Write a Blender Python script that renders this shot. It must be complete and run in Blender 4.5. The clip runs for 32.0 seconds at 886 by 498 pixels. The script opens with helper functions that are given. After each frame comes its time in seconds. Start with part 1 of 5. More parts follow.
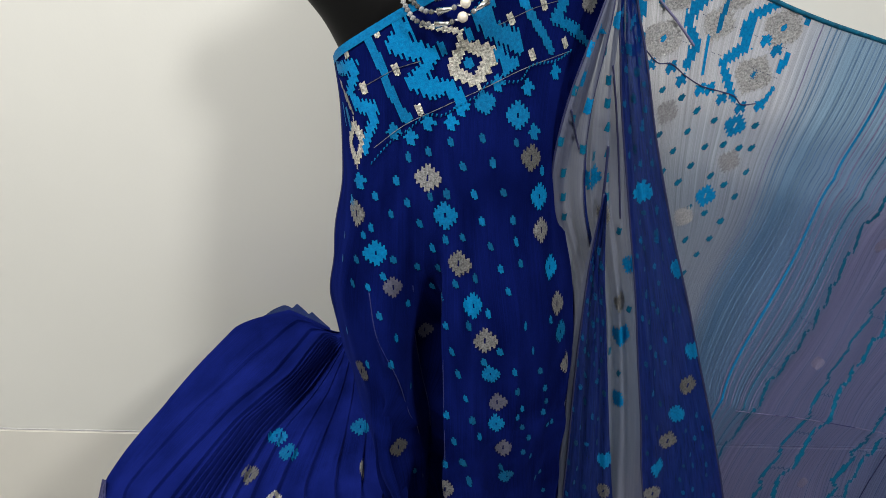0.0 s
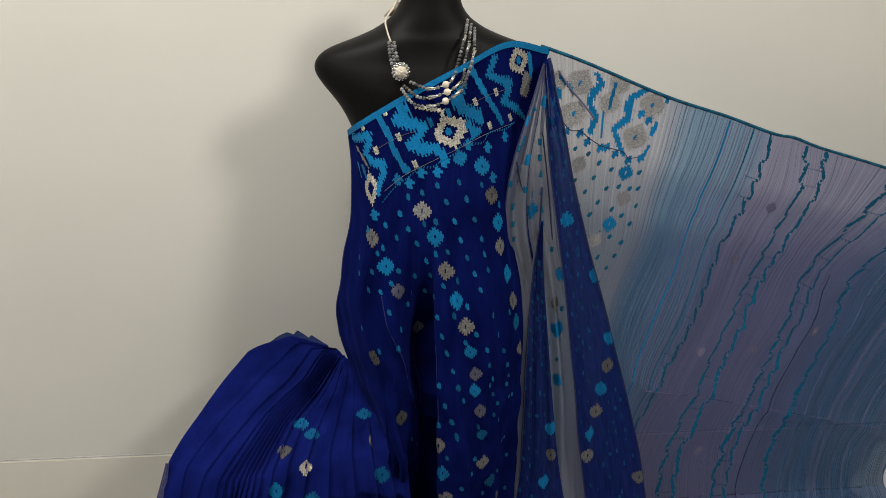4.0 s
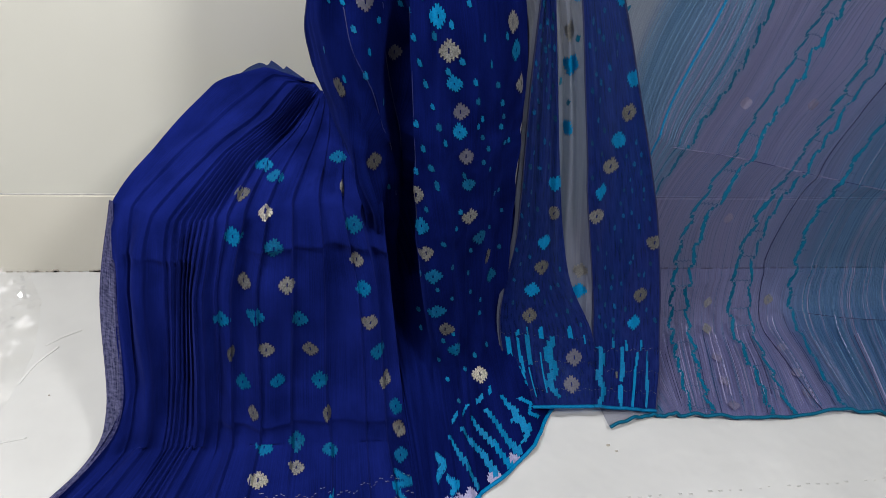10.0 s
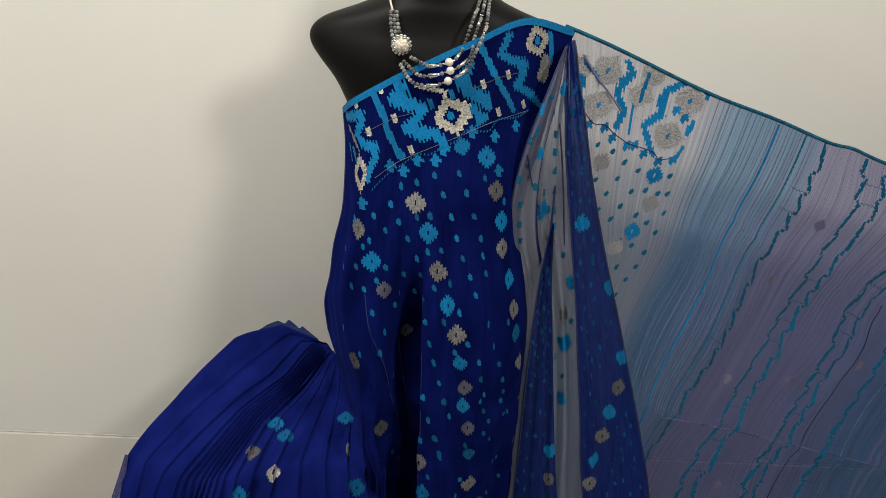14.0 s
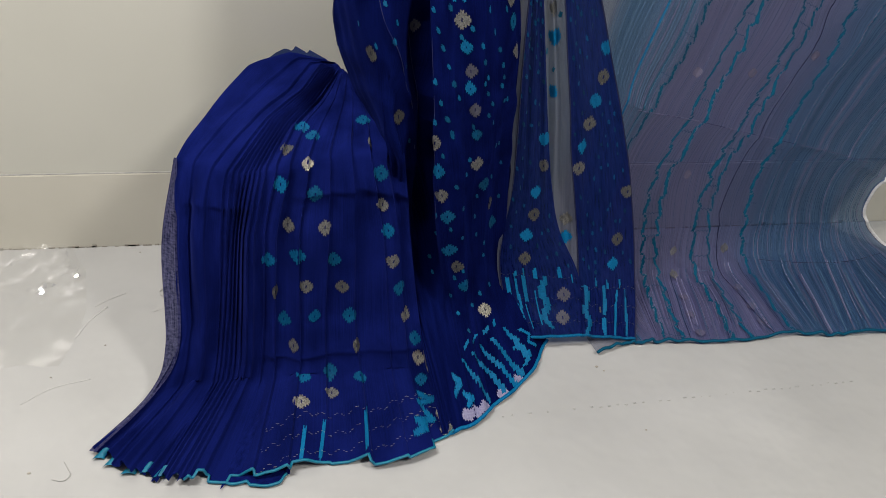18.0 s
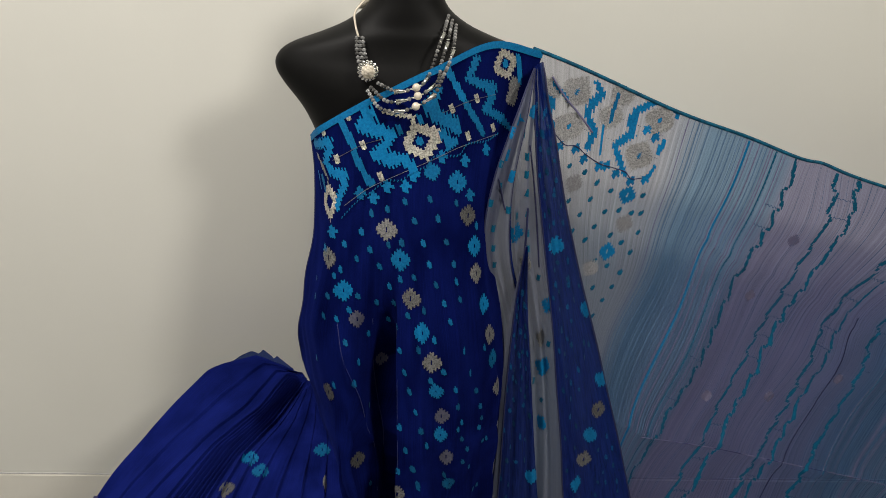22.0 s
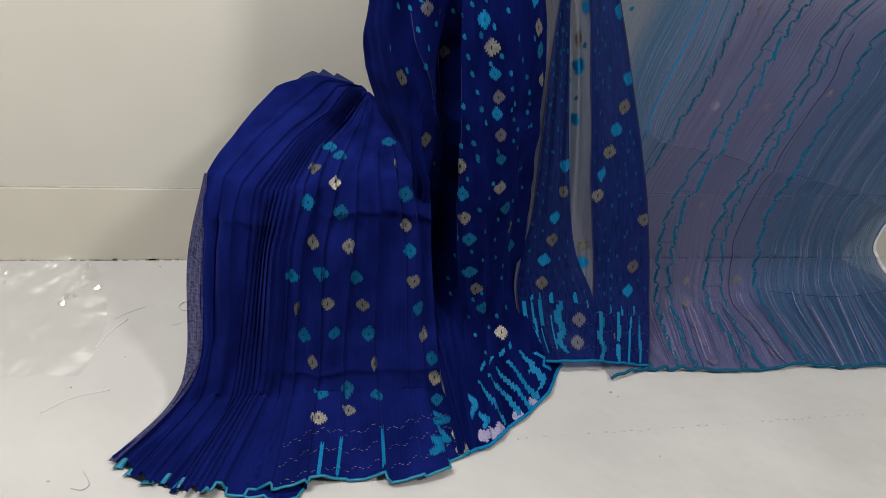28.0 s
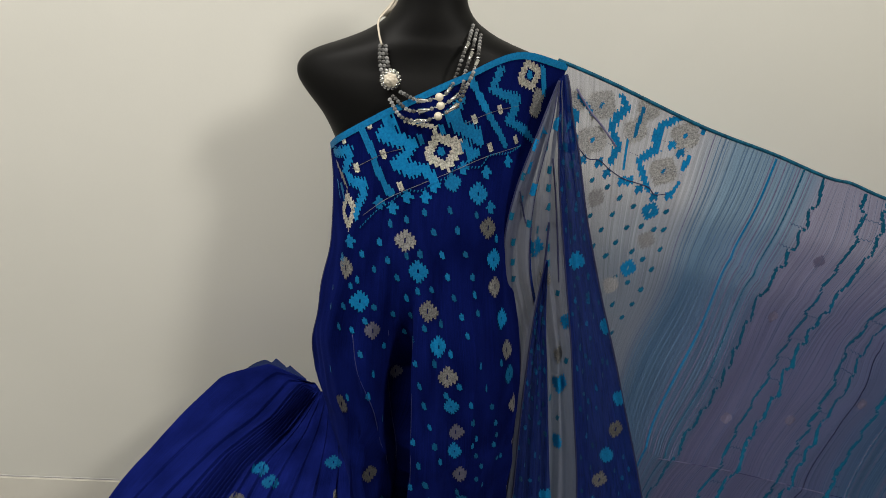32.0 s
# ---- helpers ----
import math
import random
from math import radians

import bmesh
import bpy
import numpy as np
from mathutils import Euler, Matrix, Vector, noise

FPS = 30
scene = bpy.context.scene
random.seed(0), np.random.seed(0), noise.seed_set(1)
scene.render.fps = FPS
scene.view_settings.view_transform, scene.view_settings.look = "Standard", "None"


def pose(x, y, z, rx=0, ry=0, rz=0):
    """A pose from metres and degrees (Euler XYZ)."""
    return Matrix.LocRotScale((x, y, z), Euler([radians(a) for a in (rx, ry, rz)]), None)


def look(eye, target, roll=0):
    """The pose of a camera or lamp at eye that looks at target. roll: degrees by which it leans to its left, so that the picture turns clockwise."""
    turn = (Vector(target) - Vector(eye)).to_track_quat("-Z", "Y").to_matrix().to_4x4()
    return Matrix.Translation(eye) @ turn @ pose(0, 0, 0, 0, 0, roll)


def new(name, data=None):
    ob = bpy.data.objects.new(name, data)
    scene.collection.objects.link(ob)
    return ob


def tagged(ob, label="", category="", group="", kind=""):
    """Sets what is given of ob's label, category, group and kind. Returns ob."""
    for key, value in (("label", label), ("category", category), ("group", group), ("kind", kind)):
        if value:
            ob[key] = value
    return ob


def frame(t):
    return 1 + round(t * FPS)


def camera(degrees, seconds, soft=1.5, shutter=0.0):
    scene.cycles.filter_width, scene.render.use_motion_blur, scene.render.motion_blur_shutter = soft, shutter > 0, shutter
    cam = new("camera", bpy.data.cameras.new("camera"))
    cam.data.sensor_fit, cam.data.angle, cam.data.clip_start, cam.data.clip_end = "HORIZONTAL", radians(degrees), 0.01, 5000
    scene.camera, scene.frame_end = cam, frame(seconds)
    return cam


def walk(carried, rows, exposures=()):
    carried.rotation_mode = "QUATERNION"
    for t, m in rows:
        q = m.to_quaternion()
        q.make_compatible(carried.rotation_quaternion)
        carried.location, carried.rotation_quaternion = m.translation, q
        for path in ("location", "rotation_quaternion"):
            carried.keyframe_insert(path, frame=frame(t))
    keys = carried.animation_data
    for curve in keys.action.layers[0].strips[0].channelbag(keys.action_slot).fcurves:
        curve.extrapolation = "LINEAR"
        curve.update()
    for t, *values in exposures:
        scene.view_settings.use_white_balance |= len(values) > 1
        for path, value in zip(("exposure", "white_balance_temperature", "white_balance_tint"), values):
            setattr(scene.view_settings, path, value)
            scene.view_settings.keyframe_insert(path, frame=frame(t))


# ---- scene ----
cam = camera(60.3, 32.0, soft=0.7)
METRES, EYE, TILT, LEAN, TURN = 3.2, 1.288, -28.0, -3.2, -1.7
ROWS = [
    (0.0, 0.0, 0.0, 0.0, 0.0, 0.0, -0.0),
    (0.5, -0.0088, 0.0116, 0.0144, -1.74, 2.63, 0.04),
    (1.0, -0.0125, 0.019, 0.0177, -3.64, 3.62, 0.15),
    (1.5, -0.0122, 0.0211, 0.0212, -6.76, 4.32, 1.43),
    (2.0, -0.0065, 0.013, 0.0203, -7.61, 5.1, 3.0),
    (2.5, -0.002, -0.0245, 0.0062, -7.45, 5.79, 2.96),
    (3.0, -0.0028, -0.0697, -0.0186, -6.55, 6.07, 2.95),
    (3.5, -0.0168, -0.0892, -0.0276, -6.87, 6.31, 3.03),
    (4.0, -0.0444, -0.1135, -0.0373, -6.77, 6.22, 3.11),
    (4.5, -0.0583, -0.1276, -0.0463, -6.69, 6.23, 3.06),
    (6.5, -0.0565, -0.1398, -0.0532, -6.89, 6.55, 2.74),
    (7.0, -0.0567, -0.1359, -0.0619, -6.75, 2.1, 3.4),
    (7.5, -0.0574, -0.1328, -0.0698, -6.98, -1.88, 3.93),
    (8.0, -0.0557, -0.1305, -0.0761, -7.04, -4.71, 4.41),
    (8.5, -0.0525, -0.1207, -0.0805, -7.14, -7.6, 4.81),
    (9.0, -0.0328, -0.0856, -0.0741, -6.75, -10.94, 3.86),
    (9.5, -0.0132, -0.0557, -0.0649, -5.06, -11.66, 1.03),
    (10.0, -0.0045, -0.0454, -0.0564, -2.99, -10.94, 1.01),
    (10.5, -0.0054, -0.04, -0.0422, -2.95, -7.44, 0.98),
    (11.0, -0.0069, -0.0401, -0.0321, -2.85, -3.87, 0.48),
    (11.5, -0.0087, -0.0458, -0.023, -2.86, 0.56, 0.11),
    (12.0, -0.009, -0.0497, -0.0148, -3.06, 4.0, -0.58),
    (12.5, -0.009, -0.051, -0.017, -3.16, 3.96, -1.43),
    (13.0, -0.0095, -0.0523, -0.0188, -3.14, 4.69, -1.81),
    (13.5, -0.0064, -0.0577, -0.0191, -3.27, 5.28, -1.79),
    (15.5, -0.0557, -0.1475, -0.0643, -5.75, 3.82, 1.09),
    (16.0, -0.0552, -0.1516, -0.0791, -5.95, -0.8, 1.48),
    (16.5, -0.0564, -0.1532, -0.0871, -5.89, -4.51, 1.73),
    (17.0, -0.059, -0.1537, -0.0944, -6.1, -6.28, 1.89),
    (17.5, -0.0566, -0.1482, -0.0972, -6.29, -7.54, 2.16),
    (18.0, -0.0435, -0.1245, -0.0923, -6.39, -8.89, 2.65),
    (18.5, -0.0228, -0.0859, -0.0828, -6.29, -11.07, 3.17),
    (19.0, -0.01, -0.0672, -0.0718, -6.03, -11.39, 3.35),
    (19.5, -0.0095, -0.0546, -0.0602, -5.77, -9.93, 3.5),
    (20.0, -0.0097, -0.0544, -0.0488, -5.13, -5.87, 2.93),
    (20.5, -0.009, -0.0582, -0.041, -4.98, -1.77, 2.23),
    (21.0, -0.0095, -0.0634, -0.0317, -4.73, 2.28, 1.37),
    (21.5, -0.0102, -0.067, -0.026, -4.85, 5.5, 0.83),
    (22.0, -0.0094, -0.0703, -0.0233, -4.88, 6.62, 0.18),
    (22.5, -0.0117, -0.0717, -0.0218, -5.23, 7.43, 0.16),
    (23.0, -0.0125, -0.0726, -0.0219, -5.02, 7.81, -0.11),
    (23.5, -0.0126, -0.0735, -0.023, -4.88, 8.48, -0.38),
    (24.0, -0.0112, -0.0742, -0.0229, -4.29, 9.01, -0.59),
    (24.5, -0.0131, -0.0733, -0.0215, -4.34, 9.51, -0.52),
    (25.0, -0.011, -0.0719, -0.0244, -4.17, 9.27, -0.64),
    (25.5, -0.0104, -0.0695, -0.0374, -4.01, 6.58, -0.54),
    (26.0, -0.0225, -0.0803, -0.0539, -4.05, 2.19, -0.09),
    (26.5, -0.0431, -0.1153, -0.0715, -4.13, 0.11, -0.09),
    (28.5, -0.0581, -0.1296, -0.0986, -6.96, -8.34, 1.83),
    (29.0, -0.0452, -0.104, -0.0867, -7.24, -8.91, 2.51),
    (29.5, -0.0262, -0.0762, -0.07, -7.07, -9.23, 2.48),
    (30.0, -0.0088, -0.0571, -0.057, -6.75, -8.14, 1.66),
    (30.5, -0.0084, -0.0497, -0.043, -5.99, -4.0, 0.82),
    (31.0, -0.0083, -0.0503, -0.0335, -5.31, 0.17, 0.01),
    (31.5, -0.0083, -0.0598, -0.0263, -4.37, 5.08, -0.79),
    (32.0, -0.0115, -0.0642, -0.0221, -4.06, 7.45, -1.33),
]
EXPOSURES = [
    (0.0, 0.4, 6200, 12), (0.5, 0.22, 6450, 12), (1.0, 0.08, 6550, 12), (2.0, 0.02, 6450, 12), (3.0, -0.03, 6550, 12), (4.0, -0.03, 6600, 12), (6.5, 0.02, 6650, 12),
    (7.0, 0.15, 6700, 12), (8.0, 0.34, 6350, 12), (9.0, 0.32, 6500, 12), (9.5, 0.5, 6350, 12), (10.0, 0.55, 6200, 12), (11.0, 0.58, 6200, 12), (12.0, 0.22, 6600, 12), (13.0, 0.13, 6600, 12),
    (15.5, 0.24, 6600, 12), (16.0, 0.3, 6600, 12), (17.0, 0.2, 6600, 11), (18.0, 0.16, 6550, 12), (19.0, 0.46, 6200, 12), (20.0, 0.62, 6200, 12), (21.0, 0.46, 6200, 12),
    (22.0, -0.02, 6600, 12), (23.0, -0.1, 6600, 11), (25.0, -0.17, 6600, 11), (26.0, 0.36, 6550, 12), (29.0, 0.24, 6550, 12), (30.0, 0.64, 6200, 12), (31.0, 0.6, 6200, 12),
    (32.0, -0.03, 6600, 11)]
walk(cam, [(t, pose(0, 0, EYE, TILT, LEAN, TURN) @ pose(METRES * x, METRES * y, METRES * z, 90 + pitch, roll, yaw)) for t, x, y, z, yaw, pitch, roll in ROWS], EXPOSURES)

# ---- light ----
world = bpy.data.worlds.new("room_air")
world.use_nodes = True
world.node_tree.nodes["Background"].inputs[0].default_value = (0.9, 0.93, 1.0, 1)
world.node_tree.nodes["Background"].inputs[1].default_value = 0.01


def lamp(name, eye, target, sx, sy, watts, colour):
    data = bpy.data.lights.new(name, "AREA")
    data.shape, data.size, data.size_y, data.energy, data.color = "RECTANGLE", sx, sy, watts, colour
    ob = new(name, data)
    ob.matrix_world = look(eye, target)
    return ob


lamp("ceiling_light", (1.36, -0.82, 2.6), (0.1, 1.0, 0.9), 0.4, 0.5, 36, (1.0, 0.97, 0.9))
# Added fill lamp on the left, brightening wall, pleats and floor.
lamp("fill_light", (-0.9, 0.1, 2.7), (-0.7, 0.75, 0.0), 1.2, 0.12, 50, (1.0, 0.97, 0.92))


# ---- materials ----
def mat(name):
    m = bpy.data.materials.new(name)
    m.use_nodes = True
    nt = m.node_tree
    return m, nt, nt.nodes["Principled BSDF"], nt.nodes["Material Output"]


def node(nt, kind, **sets):
    n = nt.nodes.new(kind)
    for key, value in sets.items():
        if key in n.inputs:
            n.inputs[key].default_value = value
    return n


def ramp(nt, fac, stops):
    r = nt.nodes.new("ShaderNodeValToRGB")
    el = r.color_ramp.elements
    while len(el) < len(stops):
        el.new(0.5)
    for e, (p, c) in zip(el, stops):
        e.position, e.color = p, (*c, 1)
    nt.links.new(fac, r.inputs[0])
    return r.outputs[0]


def plain(name, a, b, scale=8.0, rough=0.6, metal=0.0, bump=0.1, fine=220.0, gloss=0.5, vary=0.0):
    """A painted or solid surface: two tones at a broad scale, fine relief."""
    m, nt, p, out = mat(name)
    co = nt.nodes.new("ShaderNodeTexCoord")
    n1 = node(nt, "ShaderNodeTexNoise", Scale=scale, Detail=6.0)
    nt.links.new(co.outputs["Object"], n1.inputs["Vector"])
    col = ramp(nt, n1.outputs[0], [(0.3, a), (0.7, b)])
    if vary:
        info = nt.nodes.new("ShaderNodeObjectInfo")
        tone = ramp(nt, info.outputs["Random"], [(0.0, (1 - vary,) * 3), (1.0, (1.0,) * 3)])
        mm = nt.nodes.new("ShaderNodeMix")
        mm.data_type, mm.blend_type = "RGBA", "MULTIPLY"
        mm.inputs[0].default_value = 1.0
        nt.links.new(col, mm.inputs[6])
        nt.links.new(tone, mm.inputs[7])
        col = mm.outputs[2]
    nt.links.new(col, p.inputs["Base Color"])
    p.inputs["Specular IOR Level"].default_value = gloss
    n2 = node(nt, "ShaderNodeTexNoise", Scale=fine, Detail=3.0)
    nt.links.new(co.outputs["Object"], n2.inputs["Vector"])
    bp = node(nt, "ShaderNodeBump", Strength=bump, Distance=0.002 if fine > 50 else 0.02)
    nt.links.new(n2.outputs[0], bp.inputs["Height"])
    nt.links.new(bp.outputs[0], p.inputs["Normal"])
    p.inputs["Roughness"].default_value, p.inputs["Metallic"].default_value = rough, metal
    return m


def cloth(name, a, b, clear, see=0.35, threads=900.0, bands=None, sheen=None, blotch=None, hue=(1.0, 1.0, 1.0), tints=None, along=6.0):
    """Sheer woven cloth: thread grain, some light passing straight through (clear) and some scattered (see).
    bands: colour stops across the width of the panel, for striped cloth. hue: the dye's tint on what is seen through it."""
    m, nt, p, out = mat(name)
    co = nt.nodes.new("ShaderNodeUVMap")
    mp = node(nt, "ShaderNodeMapping")
    mp.inputs["Scale"].default_value = (threads, along, 1.0)
    nt.links.new(co.outputs[0], mp.inputs[0])
    n1 = node(nt, "ShaderNodeTexNoise", Scale=1.0, Detail=2.0)
    nt.links.new(mp.outputs[0], n1.inputs["Vector"])
    broad = node(nt, "ShaderNodeMapping")
    broad.inputs["Scale"].default_value = (blotch, blotch, 1.0) if blotch else (threads / 6.0, 3.0, 1.0)
    nt.links.new(co.outputs[0], broad.inputs[0])
    n2 = node(nt, "ShaderNodeTexNoise", Scale=1.0, Detail=4.0)
    nt.links.new(broad.outputs[0], n2.inputs["Vector"])
    mix = node(nt, "ShaderNodeMath", Value=0.0)
    mix.operation = "ADD"
    nt.links.new(n1.outputs[0], mix.inputs[0])
    nt.links.new(n2.outputs[0], mix.inputs[1])
    half = node(nt, "ShaderNodeMath")
    half.operation = "MULTIPLY"
    half.inputs[1].default_value = 0.5
    nt.links.new(mix.outputs[0], half.inputs[0])
    col = ramp(nt, half.outputs[0], [(0.36, a), (0.64, b)])
    if bands:
        sx = nt.nodes.new("ShaderNodeSeparateXYZ")
        nt.links.new(co.outputs[0], sx.inputs[0])
        base = ramp(nt, sx.outputs[0], bands)
        mm = nt.nodes.new("ShaderNodeMix")
        mm.data_type, mm.blend_type = "RGBA", "MULTIPLY"
        mm.inputs[0].default_value = 1.0
        grain = ramp(nt, half.outputs[0], [(0.34, (0.45, 0.45, 0.47)), (0.64, (1.0, 1.0, 1.0))])
        nt.links.new(base, mm.inputs[6])
        nt.links.new(grain, mm.inputs[7])
        col = mm.outputs[2]
    p = node(nt, "ShaderNodeBsdfDiffuse", Roughness=0.5)
    nt.links.new(col, p.inputs[0])
    tl = nt.nodes.new("ShaderNodeBsdfTranslucent")
    nt.links.new(col, tl.inputs[0])
    m1 = node(nt, "ShaderNodeMixShader")
    m1.inputs[0].default_value = see
    nt.links.new(p.outputs[0], m1.inputs[1])
    nt.links.new(tl.outputs[0], m1.inputs[2])
    if sheen:
        sh = node(nt, "ShaderNodeBsdfSheen", Roughness=0.35)
        sh.inputs["Color"].default_value = sheen + (1.0,)
        m0 = node(nt, "ShaderNodeAddShader")
        nt.links.new(m1.outputs[0], m0.inputs[0])
        nt.links.new(sh.outputs[0], m0.inputs[1])
        m1 = m0
    tr = nt.nodes.new("ShaderNodeBsdfTransparent")
    tr.inputs[0].default_value = hue + (1.0,)
    if tints:
        nt.links.new(ramp(nt, sx.outputs[0], tints), tr.inputs[0])
    m2 = node(nt, "ShaderNodeMixShader")
    thr = node(nt, "ShaderNodeMapRange")
    thr.inputs[1].default_value, thr.inputs[2].default_value = 0.36, 0.64
    thr.inputs[3].default_value, thr.inputs[4].default_value = max(0.0, clear * 0.74), min(1.0, clear * 1.26)
    nt.links.new(half.outputs[0], thr.inputs[0])
    nt.links.new(thr.outputs[0], m2.inputs[0])
    nt.links.new(m1.outputs[0], m2.inputs[1])
    nt.links.new(tr.outputs[0], m2.inputs[2])
    nt.links.new(m2.outputs[0], out.inputs[0])
    bp = node(nt, "ShaderNodeBump", Strength=0.25, Distance=0.001)
    nt.links.new(n1.outputs[0], bp.inputs["Height"])
    nt.links.new(bp.outputs[0], p.inputs["Normal"])
    return m


WALL = plain("wall_paint", (0.58, 0.575, 0.52), (0.64, 0.635, 0.58), 1.2, 0.35, 0, 0.05)
SKIRT = plain("skirting_paint", (0.58, 0.56, 0.49), (0.64, 0.62, 0.55), 2.5, 0.35, 0, 0.05)
FLOOR = plain("floor_sheet", (0.455, 0.458, 0.46), (0.53, 0.534, 0.536), 3.0, 0.33, 0, 0.6, 6.0)
BLACK = plain("black_plastic", (0.0035, 0.0035, 0.0035), (0.006, 0.006, 0.0058), 5, 0.5, 0, 0.06, 500)
BLACK.node_tree.nodes["Principled BSDF"].inputs["Specular IOR Level"].default_value = 0.1
# Unseen walls get a dark tone to cut bounced light and keep contrast.
FARWALL = plain("far_wall_darkened", (0.26, 0.24, 0.21), (0.32, 0.30, 0.26), 1.2, 0.6, 0, 0.05)
TAPE = plain("silver_tape", (0.36, 0.35, 0.33), (0.5, 0.49, 0.47), 30, 0.32, 0.45, 0.3, 120)
SILVER = plain("brushed_silver", (0.55, 0.55, 0.53), (0.75, 0.75, 0.72), 40, 0.25, 1.0, 0.1)
TEAL = plain("teal_border", (0.0, 0.14, 0.25), (0.0, 0.19, 0.32), 60, 0.5, 0, 0.3, 800)
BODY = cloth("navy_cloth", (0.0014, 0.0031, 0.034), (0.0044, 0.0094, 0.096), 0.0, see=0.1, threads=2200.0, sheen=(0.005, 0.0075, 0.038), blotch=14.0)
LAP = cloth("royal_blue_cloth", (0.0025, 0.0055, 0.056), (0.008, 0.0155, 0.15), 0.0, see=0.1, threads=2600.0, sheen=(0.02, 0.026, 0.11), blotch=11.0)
FOLD = cloth("sheer_blue_cloth", (0.0026, 0.0075, 0.07), (0.014, 0.027, 0.17), 0.17, threads=500.0, sheen=(0.005, 0.008, 0.04), blotch=34.0, hue=(0.36, 0.53, 1.0))
NET = cloth("open_net_cloth", (0.003, 0.005, 0.045), (0.08, 0.082, 0.2), 0.06, see=0.1, threads=4.0, blotch=14.0, along=120.0)
PALE = cloth("sheer_pale_cloth", (0.14, 0.155, 0.22), (0.23, 0.25, 0.33), 0.34, hue=(0.9, 0.93, 1.0))
STRIPED = cloth("sheer_striped_cloth", (0.2, 0.2, 0.3), (0.3, 0.3, 0.4), 0.54, threads=2400.0, tints=[(0.0, (0.92, 0.93, 1.0)), (0.115, (0.88, 0.9, 1.0)), (0.15, (0.5, 0.74, 1.0)), (0.235, (0.5, 0.72, 1.0)), (0.255, (0.72, 0.72, 0.98)), (0.6, (0.7, 0.72, 1.0)), (0.665, (0.5, 0.7, 1.0)), (1.0, (0.5, 0.7, 1.0))], bands=[
    (0.0, (0.3, 0.31, 0.36)), (0.115, (0.25, 0.27, 0.36)), (0.15, (0.04, 0.1, 0.23)), (0.23, (0.032, 0.09, 0.21)), (0.255, (0.062, 0.06, 0.17)),
    (0.56, (0.06, 0.062, 0.175)), (0.63, (0.05, 0.062, 0.17)), (0.665, (0.022, 0.066, 0.17)), (0.9, (0.026, 0.07, 0.18)), (0.95, (0.02, 0.018, 0.06)), (0.985, (0.09, 0.08, 0.13)), (1.0, (0.7, 0.7, 0.7))])
WOVEN = plain("teal_thread", (0.0, 0.115, 0.29), (0.0, 0.185, 0.42), 300, 0.6, 0, 0.4, 900, 0.12, 0.35)
# Darker teal: the buds' own tone, and shade put into some flowers.
BUD_SHADE_TEAL = plain("bud_and_shade_teal_thread", (0.0, 0.08, 0.21), (0.0, 0.14, 0.32), 300, 0.6, 0, 0.4, 900, 0.12, 0.5)
HAZE = plain("pale_slate_thread", (0.05, 0.11, 0.2), (0.085, 0.165, 0.28), 200, 0.6, 0, 0.4, 900)
DULL = plain("dull_silver_thread", (0.11, 0.11, 0.13), (0.28, 0.28, 0.30), 420, 0.5, 0.1, 1.0, 700, 0.4, 0.4)
HAZED = plain("faint_silver_thread", (0.17, 0.17, 0.185), (0.34, 0.34, 0.355), 420, 0.5, 0.1, 1.0, 700, 0.3, 0.3)
EDGETEAL = plain("edge_teal_thread", (0.0, 0.034, 0.07), (0.0, 0.11, 0.19), 90, 0.6, 0, 0.4, 900, 0.2)
TEALDARK = plain("dark_teal_thread", (0.0, 0.068, 0.14), (0.0, 0.112, 0.21), 300, 0.6, 0, 0.4, 900, 0.12, 0.2)
ZARI = plain("silver_thread", (0.07, 0.07, 0.072), (0.3, 0.298, 0.29), 420, 0.42, 0.35, 1.0, 700, 0.5, 0.6)
BRIGHT = plain("bright_silver_thread", (0.16, 0.155, 0.14), (0.75, 0.72, 0.62), 380, 0.32, 0.7, 1.0, 700, 0.5, 0.2)
PALEZARI = plain("pale_silver_thread", (0.16, 0.16, 0.17), (0.5, 0.5, 0.49), 420, 0.42, 0.3, 1.0, 700, 0.5, 0.2)
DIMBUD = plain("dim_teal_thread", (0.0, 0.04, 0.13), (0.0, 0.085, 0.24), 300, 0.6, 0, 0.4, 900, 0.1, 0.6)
RIM = plain("blue_fold_edge", (0.003, 0.007, 0.06), (0.008, 0.014, 0.11), 200, 0.5, 0, 0.3, 900)
WORN = plain("worn_lilac_thread", (0.07, 0.065, 0.12), (0.12, 0.11, 0.19), 300, 0.6, 0, 0.4, 900)
DUSK = plain("dusky_lilac_thread", (0.09, 0.08, 0.16), (0.15, 0.14, 0.25), 200, 0.6, 0, 0.4, 900)
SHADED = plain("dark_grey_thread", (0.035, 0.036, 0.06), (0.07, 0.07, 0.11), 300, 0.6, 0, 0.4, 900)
LILAC = plain("lilac_thread", (0.17, 0.16, 0.3), (0.3, 0.29, 0.46), 300, 0.6, 0, 0.4, 900)
SLATE = plain("slate_thread", (0.012, 0.05, 0.12), (0.03, 0.085, 0.18), 200, 0.6, 0, 0.4, 900)
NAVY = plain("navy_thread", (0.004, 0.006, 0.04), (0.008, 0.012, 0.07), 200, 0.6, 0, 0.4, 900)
WHITE = plain("white_thread", (0.6, 0.6, 0.62), (0.75, 0.75, 0.76), 100, 0.6, 0, 0.4, 900)
CREAM = plain("cream_cord", (0.5, 0.45, 0.36), (0.62, 0.56, 0.46), 100, 0.6, 0, 0.4, 900)
PEARL = plain("pearl", (0.56, 0.51, 0.41), (0.68, 0.62, 0.51), 60, 0.22, 0.1, 0.02)
